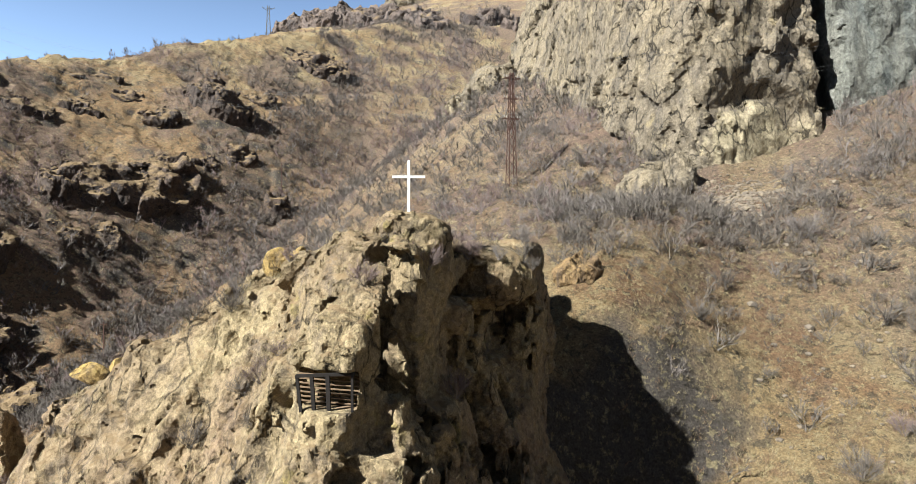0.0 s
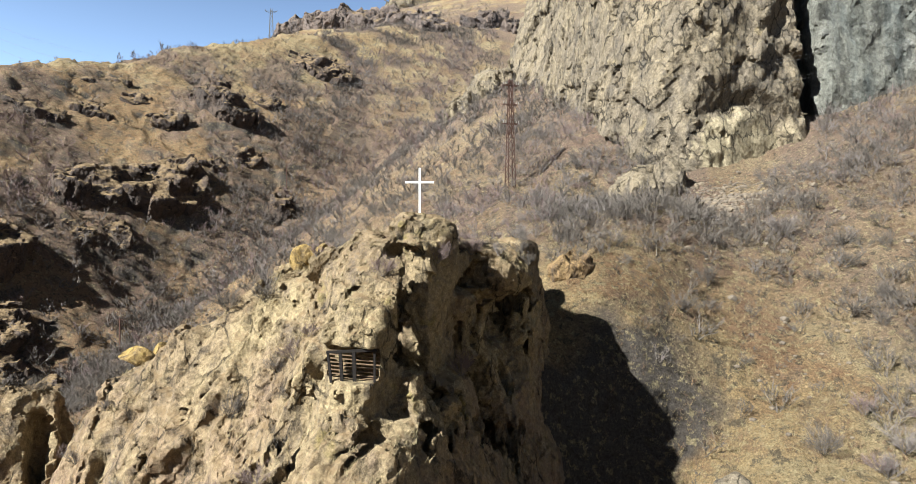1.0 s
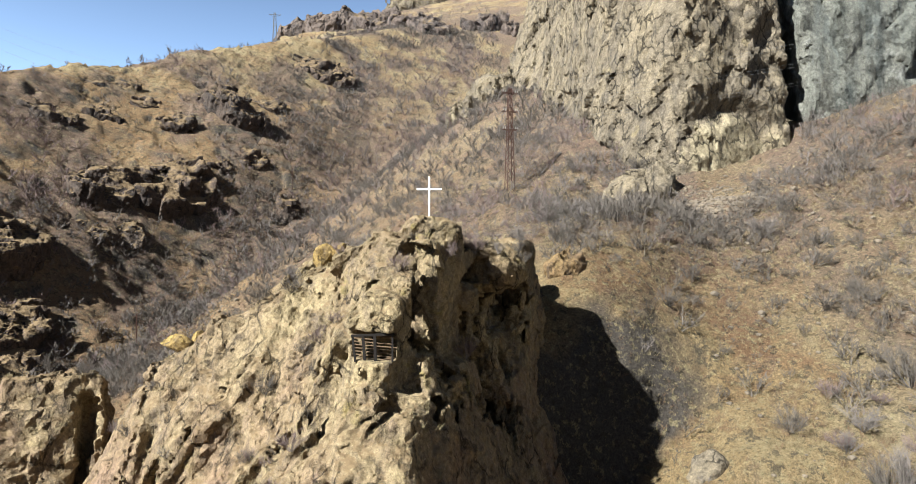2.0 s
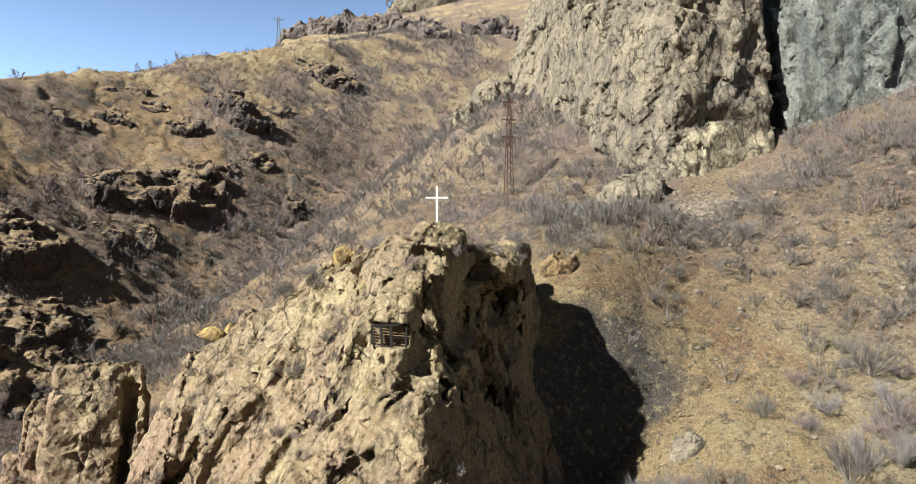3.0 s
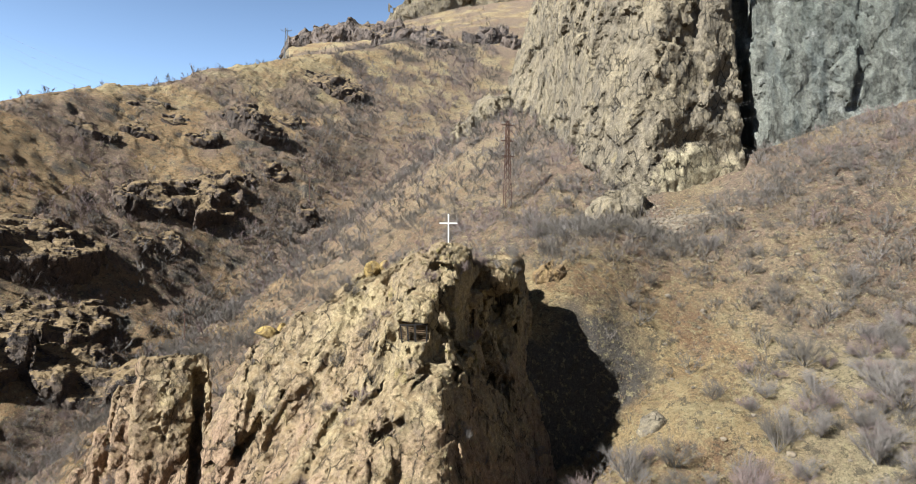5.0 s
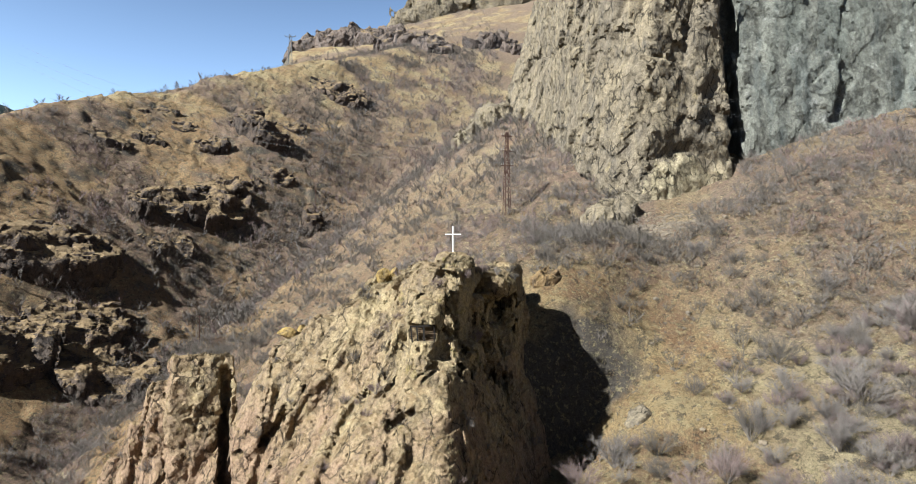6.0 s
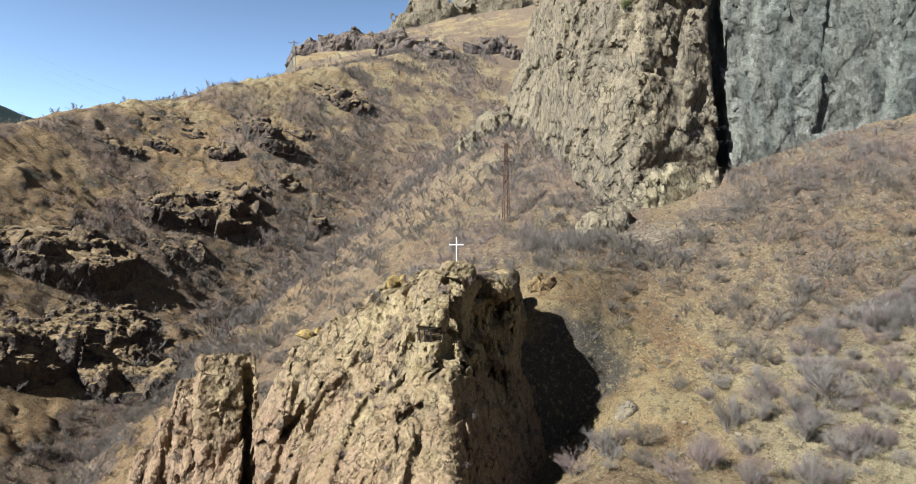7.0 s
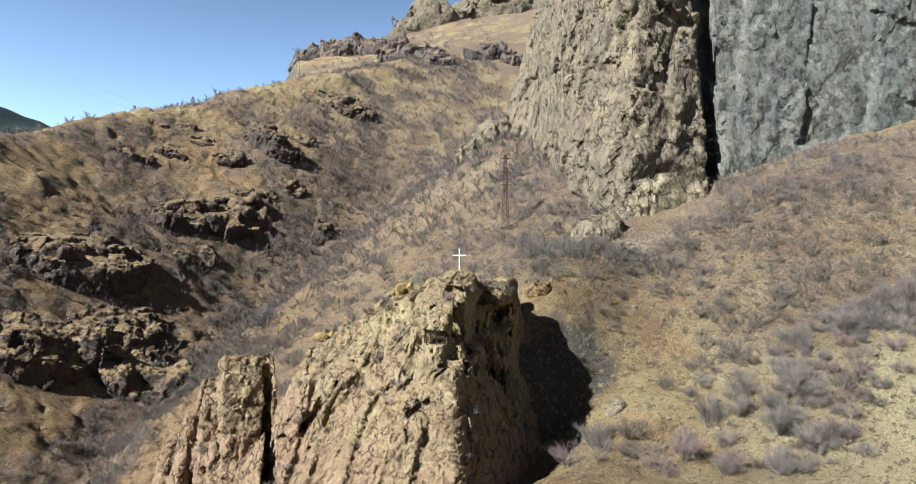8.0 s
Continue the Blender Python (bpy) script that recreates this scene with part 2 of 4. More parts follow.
BASALT = rock_material("dark_basalt", (0.077, 0.054, 0.040), (0.055, 0.041, 0.033), (0.030, 0.024, 0.022), (0.110, 0.072, 0.038), 1.0, grass=1.3)
YELLOW_ROCK = rock_material("yellow_lichen_rock", (0.263, 0.178, 0.056), (0.223, 0.148, 0.056), (0.104, 0.074, 0.040), (0.263, 0.198, 0.063), 0.5)
FAR_ROCK = rock_material("far_brown_rock", (0.117, 0.087, 0.071), (0.092, 0.071, 0.061), (0.053, 0.044, 0.041), (0.143, 0.112, 0.073), 3.0, grass=0.5)


def ground_material():
    m, nt, b = material("dry_hillside")
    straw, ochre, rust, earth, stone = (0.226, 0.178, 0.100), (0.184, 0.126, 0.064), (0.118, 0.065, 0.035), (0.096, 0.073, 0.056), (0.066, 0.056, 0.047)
    c = mix(nt, step_of(nt, noise_tex(nt, 0.05, 8, 0.7), 0.40, 0.60), straw, ochre)
    # orange grass beside the crag, paler towards the far end of the slope
    c = mix(nt, times(nt, step_of(nt, wavering(nt, 0, 14.0), 46, 26, (0, 0.7)), step_of(nt, wavering(nt, 1, 8.0), 84, 70)), c, (0.190, 0.130, 0.064))
    c = mix(nt, step_of(nt, noise_tex(nt, 0.09, 8, 0.72, (1, 1, 1), 21), 0.49, 0.60, (0, 0.8)), c, rust)
    c = mix(nt, step_of(nt, noise_tex(nt, 0.4, 8, 0.75, (1, 1, 1), 43), 0.52, 0.66, (0, 0.55)), c, earth)
    # the hill across the gully has browner soil, up to the yellow grass of its brow
    brown = times(nt, step_of(nt, wavering(nt, 0, 12.0), 5, -45, (0, 0.8)), step_of(nt, wavering(nt, 2, 14.0), 108, 90))
    c = mix(nt, brown, c, (0.168, 0.104, 0.054))
    c = mix(nt, times(nt, step_of(nt, wavering(nt, 0, 10.0), 34, 50, (0, 0.7)), step_of(nt, wavering(nt, 1, 8.0), 64, 44)), c, (0.255, 0.220, 0.130))
    # dead leaves lie under the scrub
    lit = node(nt, "Attribute")
    lit.attribute_name = "litter"
    c = mix(nt, step_of(nt, lit.outputs["Fac"], 0.1, 0.7, (0, 0.85)), c, mix(nt, noise_tex(nt, 0.2, 6, 0.7, (1, 1, 1), 37), (0.125, 0.078, 0.056), (0.098, 0.074, 0.062)))
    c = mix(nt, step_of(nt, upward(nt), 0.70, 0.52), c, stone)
    fine = noise_tex(nt, 2.4, 10, 0.8, (1, 1, 1), 5)
    # withered tussocks, darker and paler than the turf between them
    c = mix(nt, step_of(nt, noise_tex(nt, 0.85, 7, 0.7, (1, 1, 1), 71), 0.55, 0.58, (0, 0.75)), c, (0.055, 0.046, 0.032))
    c = mix(nt, step_of(nt, noise_tex(nt, 1.2, 7, 0.7, (1, 1, 1), 77), 0.55, 0.61, (0, 0.6)), c, (0.229, 0.189, 0.105))
    c = mix(nt, 1.0, c, step_of(nt, fine, 0.3, 0.7, (0.4, 1.5)), "MULTIPLY")
    c = mix(nt, 1.0, c, step_of(nt, noise_tex(nt, 6, 4, 0.7, (1, 1, 1), 3), 0.3, 0.7, (0.5, 1.5)), "MULTIPLY")
    nt.links.new(c, b.inputs["Base Color"])
    b.inputs["Roughness"].default_value = 0.95
    b.inputs["Specular IOR Level"].default_value = 0.15
    bumped(nt, b, [(noise_tex(nt, 0.8, 8, 0.8, (1, 1, 1), 9), 1.0, 0.5), (fine, 1.0, 0.35)])
    return m


def plain(name, a, b_, scale=6.0, rough=0.85, metal=0.0, stretch=(1, 1, 1)):
    """Two tones mingled by noise, with a little relief."""
    m, nt, b = material(name)
    n = noise_tex(nt, scale, 6, 0.65, stretch)
    nt.links.new(mix(nt, step_of(nt, n, 0.3, 0.7), a, b_), b.inputs["Base Color"])
    b.inputs["Roughness"].default_value, b.inputs["Metallic"].default_value = rough, metal
    b.inputs["Specular IOR Level"].default_value = 0.15
    bumped(nt, b, [(n, 0.4, 0.02)])
    return m


def twig_material(name, a, b_):
    """Bark that differs a little from bush to bush and from stem to stem."""
    m, nt, b = material(name)
    g, o = node(nt, "NewGeometry"), node(nt, "ObjectInfo")
    c = mix(nt, g.outputs["Random Per Island"], a, b_)
    c = mix(nt, 1.0, c, step_of(nt, o.outputs["Random"], 0, 1, (0.8, 1.2)), "MULTIPLY")
    nt.links.new(c, b.inputs["Base Color"])
    b.inputs["Roughness"].default_value = 0.9
    return m


GROUND = ground_material()
WHITE = plain("white_paint", (0.560, 0.553, 0.525), (0.504, 0.497, 0.476), 9)
RUST = plain("rusty_steel", (0.094, 0.047, 0.033), (0.055, 0.033, 0.028), 5, 0.75, 0.3)
STEEL = plain("grey_steel", (0.127, 0.132, 0.138), (0.088, 0.091, 0.094), 4, 0.6, 0.5)
PORCELAIN = plain("pale_insulator", (0.20, 0.18, 0.16), (0.15, 0.13, 0.12), 9, 0.4)
WIRE = plain("wire", (0.13, 0.13, 0.13), (0.09, 0.09, 0.09), 2, 0.6, 0.3)
OLD_WOOD = plain("weathered_plank", (0.187, 0.127, 0.077), (0.121, 0.080, 0.050), 5, 0.85, 0, (1, 8, 8))
TARRED = plain("dark_timber", (0.016, 0.013, 0.011), (0.011, 0.009, 0.008), 5, 0.8)
TWIG = twig_material("grey_twigs", (0.150, 0.127, 0.113), (0.100, 0.084, 0.075))
TWIG_RED = twig_material("mauve_twigs", (0.152, 0.107, 0.096), (0.105, 0.074, 0.068))
TWIG_DARK = twig_material("dark_twigs", (0.096, 0.079, 0.064), (0.062, 0.052, 0.044))
STRAW = twig_material("straw", (0.229, 0.186, 0.102), (0.161, 0.118, 0.062))
RUSSET = twig_material("russet_grass", (0.143, 0.084, 0.042), (0.093, 0.057, 0.034))
STONES = twig_material("scree_stone", (0.125, 0.096, 0.064), (0.076, 0.060, 0.045))
GREEN = twig_material("green_needles", (0.055, 0.066, 0.017), (0.088, 0.094, 0.022))
FOREST = plain("far_forest", (0.019, 0.030, 0.028), (0.011, 0.019, 0.021), 0.02)
# ---- ground sheet ----
def graded(a, b, lo, hi, fine, grow):
    """Coordinates from lo to hi, fine spacing between a and b, growing outside."""
    mid = np.arange(a, b, fine)
    right, left, step = [b], [a], fine
    while right[-1] < hi:
        step *= grow
        right.append(right[-1] + step)
    step = fine
    while left[-1] > lo:
        step *= grow
        left.append(left[-1] - step)
    return np.concatenate([left[:0:-1], mid, right])


gx = graded(-130, 100, -3500, 3500, 0.8, 1.035)
gy = graded(30, 215, -600, 4200, 0.8, 1.035)
X, Y = np.meshgrid(gx, gy, indexing="ij")
flatp = np.stack([X.ravel(), Y.ravel(), 0 * X.ravel()], 1)
Z = land(X, Y).ravel()
rough_hill = ramp(-X.ravel(), 30, 70)
Z += 1.5 * fbm(flatp / 23, 3, 5) * (0.5 + 0.9 * rough_hill) + 0.25 * fbm(flatp / 3.1, 3, 9)
detail = (Y.ravel() < 330) & (Y.ravel() > 20) & (X.ravel() > -220) & (X.ravel() < 130)
near = flatp[detail]
Z[detail] += (0.45 + 0.75 * rough_hill[detail]) * facets(near / np.array((7.0, 5.0, 1)), 3)[0] + (0.25 + 0.3 * rough_hill[detail]) * facets(near / 2.2, 4)[0]
nx, ny = len(gx), len(gy)
ZG = Z.reshape(nx, ny)


def ground_z(x, y):
    """Height of the ground sheet as built."""
    i = np.clip(np.searchsorted(gx, x) - 1, 0, nx - 2)
    j = np.clip(np.searchsorted(gy, y) - 1, 0, ny - 2)
    u, v = (x - gx[i]) / (gx[i + 1] - gx[i]), (y - gy[j]) / (gy[j + 1] - gy[j])
    return (ZG[i, j] * (1 - u) + ZG[i + 1, j] * u) * (1 - v) + (ZG[i, j + 1] * (1 - u) + ZG[i + 1, j + 1] * u) * v


ii = np.arange((nx - 1) * ny).reshape(nx - 1, ny)[:, :-1].ravel()
quads = np.stack([ii, ii + ny, ii + ny + 1, ii + 1], 1)
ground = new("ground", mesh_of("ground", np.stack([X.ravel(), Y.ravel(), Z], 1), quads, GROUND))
tagged(ground, "steep hillside of dry yellow grass, brown scrub and stones", "ground", kind="structure")


# ---- rock masses: solids described by distance, then skinned ----
def skin(sdf, base_sdf, reach, lo, hi, step):
    """Surface of sdf(p) < 0 inside the box lo..hi, as vertices and quads (surface nets)."""
    ax = [np.arange(lo[a], hi[a] + step, step, dtype=np.float32) for a in range(3)]
    n = [len(a) for a in ax]
    # a coarse pass finds the blocks near the surface; only those are sampled finely
    nb = [-(-k // 4) for k in n]
    cen = [np.float32(lo[a]) + step * (np.arange(nb[a], dtype=np.float32) * 4 + 1.5) for a in range(3)]
    g = np.stack(np.meshgrid(*cen, indexing="ij"), -1).reshape(-1, 3)
    c = base_sdf(g).reshape(nb)
    d = np.repeat(np.repeat(np.repeat(c, 4, 0), 4, 1), 4, 2)[:n[0], :n[1], :n[2]].astype(np.float32)
    live = np.argwhere(np.abs(d) < reach)
    for k in range(0, len(live), 400000):
        w = live[k:k + 400000]
        d[tuple(w.T)] = sdf(np.stack([ax[a][w[:, a]] for a in range(3)], 1))
    inside = d < 0
    cell = np.zeros([a - 1 for a in n], np.int8)
    for a in (0, 1):
        for b in (0, 1):
            for c in (0, 1):
                cell += inside[a:n[0] - 1 + a, b:n[1] - 1 + b, c:n[2] - 1 + c]
    act = (cell > 0) & (cell < 8)
    idx = np.full(cell.shape, -1, np.int64)
    idx[act] = np.arange(act.sum())
    ci = np.argwhere(act)
    acc, cnt = np.zeros((len(ci), 3), np.float32), np.zeros(len(ci), np.float32)
    corner = [(a, b, c) for a in (0, 1) for b in (0, 1) for c in (0, 1)]
    val = [d[ci[:, 0] + a, ci[:, 1] + b, ci[:, 2] + c] for a, b, c in corner]
    for u in range(8):
        for v in range(u + 1, 8):
            diff = np.array(corner[v]) - np.array(corner[u])
            if np.abs(diff).sum() != 1:
                continue
            cross = (val[u] < 0) != (val[v] < 0)
            t = np.where(cross, val[u] / np.where(cross, val[u] - val[v], 1), 0)
            acc += cross[:, None] * (np.array(corner[u], np.float32) + t[:, None] * diff)
            cnt += cross
    verts = (ci + acc / cnt[:, None]) * step + np.array(lo, np.float32)
    quads = []
    for axis in range(3):
        o = [(1, 0, 0), (0, 1, 0), (0, 0, 1)][axis]
        a, b = inside[:n[0] - o[0], :n[1] - o[1], :n[2] - o[2]], inside[o[0]:, o[1]:, o[2]:]
        e = np.argwhere(a != b)
        u, v = [(1, 2), (2, 0), (0, 1)][axis]
        ok = (e[:, u] > 0) & (e[:, v] > 0) & (e[:, u] < n[u] - 1) & (e[:, v] < n[v] - 1)
        e = e[ok]
        du, dv = np.eye(3, dtype=np.int64)[u], np.eye(3, dtype=np.int64)[v]
        q = np.stack([idx[tuple((e - w).T)] for w in (du + dv, dv, 0 * du, du)], 1)
        flip = ~a[tuple(e.T)]
        q[flip] = q[flip][:, ::-1]
        quads.append(q)
    return verts, np.concatenate(quads)


def main_piece(verts, quads, least):
    """Drop loose chips: pieces of fewer than `least` vertices."""
    label = np.arange(len(verts))
    for _ in range(60):
        low = label[quads].min(1)
        nxt = label.copy()
        for k in range(4):
            np.minimum.at(nxt, quads[:, k], low)
        nxt = nxt[nxt]
        if (nxt == label).all():
            break
        label = nxt
    size = np.bincount(label, minlength=len(verts))
    return verts, quads[size[label[quads[:, 0]]] >= least]


def above_ground(verts, quads, margin=2.5):
    """Drop the faces that lie deep under the ground sheet, and the loose vertices."""
    keep = (verts[:, 2] > land(verts[:, 0], verts[:, 1]) - margin)[quads].any(1)
    quads = quads[keep]
    used = np.zeros(len(verts), bool)
    used[quads] = True
    renum = np.cumsum(used) - 1
    return verts[used], renum[quads]


def rests_on(ob, x, y, r=0.5):
    """Height of the top of a rock mass at x, y."""
    co = np.empty(len(ob.data.vertices) * 3, np.float32)
    ob.data.vertices.foreach_get("co", co)
    co = co.reshape(-1, 3)
    near = np.hypot(co[:, 0] - x, co[:, 1] - y) < r
    return float(co[near, 2].max())


def rock(name, shape, layers, lo, hi, step, mat, carve=None, calm=None):
    """A rock mass: its shape broken by layers of relief, skinned, with crisp faces."""
    high = sum(h * 1.3 + j for _, h, j, _ in layers)
    def full(p):
        d = relief(p, shape(p), layers, high + step, calm)
        return np.maximum(d, carve(p)) if carve else d
    v, q = above_ground(*main_piece(*skin(full, shape, high + step * 4.5, lo, hi, step), 400))
    return new(name, mesh_of(name, v, q, mat, False))


def plane(p, at, normal):
    n = np.array(normal, np.float32)
    n /= np.linalg.norm(n)
    return (p - np.array(at, np.float32)) @ n


def block(q, at, half, yaw=0, lean=0, tip=0, rnd=0.3):
    """A rounded, turned box."""
    r = np.array(Euler((radians(lean), radians(tip), radians(yaw))).to_matrix(), np.float32)
    d = np.abs((q - np.array(at, np.float32)) @ r) - np.array(half, np.float32) + rnd
    return np.linalg.norm(np.maximum(d, 0), axis=1) + np.minimum(d.max(1), 0) - rnd


def egg(q, at, r, yaw=0):
    c, s = math.cos(radians(yaw)), math.sin(radians(yaw))
    d = q - np.array(at, np.float32)
    d = np.stack([(c * d[:, 0] + s * d[:, 1]) / r[0], (c * d[:, 1] - s * d[:, 0]) / r[1], d[:, 2] / r[2]], 1)
    n = np.linalg.norm(d, axis=1)
    return (n - 1) * min(r)


JOINTS = [np.array(Euler((0.35, 0.2, 0.5)).to_matrix(), np.float32), np.array(Euler((-0.3, 0.45, -0.4)).to_matrix(), np.float32),
          np.array(Euler((0.15, -0.35, 1.0)).to_matrix(), np.float32)]


def blocks(p, turn, size, seed):
    """Jointed rock: the mass is split along three sets of planes; each block is set in or out and tilted a little."""
    u = (p @ turn) / np.array(size, np.float32)
    u = u + 0.22 * np.stack([vnoise(u * 0.45 + 9.1 * k, seed + 50 + k) for k in range(3)], 1)
    # stagger the courses, as in a wall
    u[:, 0] += 0.5 * hash01(np.floor(u[:, 2]), np.zeros(len(u)), np.zeros(len(u)), seed + 7)
    u[:, 1] += 0.5 * hash01(np.floor(u[:, 2]), np.floor(u[:, 0]), np.zeros(len(u)), seed + 8)
    f = np.floor(u)
    r = u - f - 0.5
    h = [hash01(f[:, 0], f[:, 1], f[:, 2], seed + k) * 2 - 1 for k in range(4)]
    edge = 0.5 - np.abs(r).max(1)
    return 0.55 * h[3] + 1.1 * (h[0] * r[:, 0] + h[1] * r[:, 1] + h[2] * r[:, 2]), edge


def relief(p, d, layers, band=2.5, calm=None):
    """Break the skin of a mass into blocks and joints: (block size, height, joint depth, upright stretch)."""
    near = np.abs(d) < band
    if not near.any():
        return d
    q = p[near]
    add = 0
    for n, (cell, high, joint, tall) in enumerate(layers):
        u, edge = blocks(q, JOINTS[n % 3], (cell, cell * 0.8, cell * tall), 20 + 9 * n)
        add = add + high * u + joint * np.maximum(0, 1 - edge / 0.06)
    if calm:
        add = add * calm(q)
    d = d.copy()
    d[near] += add
    return d


def folds(x, z, period, lean, seed):
    """Pillars side by side: each swells to one side and breaks off, 0 to 1."""
    u = (x - lean * z) / period + 0.5 * vnoise(np.stack([x / 7, z / 9, 0 * x], 1), seed)
    k = np.floor(u)
    f = u - k
    high = 0.35 + 0.65 * hash01(k, 0 * k, 0 * k, seed + 1)
    return high * np.where(f < 0.84, f / 0.84, (1 - f) / 0.16)


def crag_shape(p):
    """The crag: a prow with the shrine niche, a dark sheer side, a wing that falls to the left, pillars at its end."""
    q = p - np.array((0, 0, EYE), np.float32)
    x, y, z = q[:, 0], q[:, 1], q[:, 2]
    wall = plane(q, (-4.9, 28, -7), (0.925, -0.37, -0.06))
    # prow above and beside the niche
    prow = smax(plane(q, (-6, 27.7, -7), (0.05, -1, 0.1)), plane(q, (-6.6, 29.6, -4.4), (-0.22, -0.70, 0.66)), 0.8)
    prow = smax(prow, plane(q, (-8.0, 29, -8), (-0.85, -0.5, 0.28)), 1.2)
    ridge = 0.1 - 0.72 * np.maximum(0, -7.2 - x)
    prow = smax(smax(prow, wall, 0.7), (z - ridge) * 0.8, 0.8)
    prow = smax(prow, plane(q, (-3, 40, 0.0), (0.04, 0.04, 1)), 0.8)
    prow = np.maximum(prow, y - 50.5)
    knob = smin(block(q, (-3.1, 37.4, -0.7), (1.9, 2.4, 2.2), 15, 6, 4, 0.7), block(q, (-5.9, 37.3, -1.7), (2.0, 2.6, 1.9), 20, 0, 8, 0.6), 0.5)
    crown = smin(egg(q, (2.2, 44, -2.4), (3.2, 4.5, 2.4)), block(q, (5.0, 48, -3.0), (1.4, 2.6, 3.2), -28, 0, 0, 0.9), 1.2)
    d = smin(smin(prow, knob, 0.6), crown, 1.2)
    # a lower buttress that swells out under the niche
    foot = smax(plane(q, (-7.4, 21.8, -18.6), (-0.30, -0.78, 0.55)), plane(q, (-1.5, 26, -17), (0.88, -0.38, 0.31)), 1.2)
    foot = smax(foot, plane(q, (-10, 26, -14), (-0.62, -0.3, 0.72)), 1.5)
    foot = smax(foot, plane(q, (-6, 26, -10.5), (0.1, -0.2, 1)), 1.0)
    d = smin(d, foot, 1.0)
    # wing
    top = -1.6 + 1.3 * vnoise(np.stack([x / 4.5, y / 9, 0 * x], 1), 88) - 0.60 * np.maximum(0, -10.2 - x) - 1.2 * np.maximum(0, -26 - x)
    wing = smax((33.2 - 0.399 * x + 0.434 * z - y) * 0.86, (z - top - 0.05 * (y - 42)) * 0.82, 1.4)
    wing = np.maximum(smax(wing, wall, 1), y - 54)
    d = smin(d, wing, 1.3)
    low = ramp(top - z, 1.5, 5.5) * ramp(-x, 5.5, 9)
    d = d - low * (1.15 * folds(x, z, 6.4, 0.36, 71) + 0.25 * folds(x, z, 2.3, 0.25, 81))
    for at, half, yaw, tip in (((-19.2, 39.4, -9.2), (2.1, 2.4, 2.5), 25, 8), ((-15.0, 37.5, -9.5), (1.6, 1.6, 2.4), 30, 14), ((-12.3, 42.5, -5.4), (1.6, 2, 2.5), 10, 10)):
        d = smin(d, block(q, at, half, yaw, -16, tip, 0.8), 0.9)
    # pillars and fins at the end of the wing
    for at, half, yaw, lean, tip in (((-36.4, 41.2, -25.6), (3.9, 3.4, 13.3), 24, -20, 2), ((-43.2, 42.0, -28.5), (1.6, 3.0, 12.6), 30, -22, 9),
                                     ((-47.4, 42.0, -33), (1.4, 2.6, 11.5), 30, -22, 16), ((-52.0, 42.5, -38), (1.3, 2.6, 11.5), 30, -22, 20),
                                     ((-39.5, 36.5, -35), (1.5, 3.0, 11), 28, -22, 6), ((-27.5, 34.4, -31), (2.2, 2.4, 10), 18, -24, 3),
                                     ((-20.5, 30.8, -29), (2.0, 2.4, 9), 22, -26, 2), ((-13.0, 27.0, -26), (1.9, 2.4, 8), 16, -26, -2)):
        d = smin(d, block(q, at, half, yaw, lean, tip, 0.7), 0.5)
    # carved: the gap beside the pillar, cracks, the shrine's niche, the dark hollow under the knob
    d = np.maximum(d, -block(q, (-31.2, 36, -24), (0.9, 7.5, 12), 24, -18, 5, 0.3))
    d = np.maximum(d, -block(q, (-4.6, 26.6, -10.6), (2.4, 2.0, 0.35), 0, 0, -38, 0.1))
    d = np.maximum(d, -block(q, (-8.4, 23.4, -15.3), (1.6, 2.0, 0.4), 0, 0, -32, 0.1))
    d = np.maximum(d, -block(q, (-18.4, 37.6, -11.9), (1.7, 2.0, 0.35), 0, 0, -30, 0.1))
    for x0, z0, x1, z1 in ((-19.6, -12.5, -22.2, -17.0), (-22.2, -17.0, -26.0, -21.0), (-26.0, -21.0, -30.0, -23.0)):
        t = np.clip(((x - x0) * (x1 - x0) + (z - z0) * (z1 - z0)) / ((x1 - x0) ** 2 + (z1 - z0) ** 2), 0, 1)
        d = np.maximum(d, 0.34 - np.hypot(x - x0 - t * (x1 - x0), z - z0 - t * (z1 - z0)) - np.maximum(0, -d - 1.2))
    # the dark ribs at its far end spread towards their foot
    d = smin(d, smax(egg(q, (5.2, 48.5, -17), (4.6, 5, 13.5), -22), wall - 3.6, 0.8), 1.2)
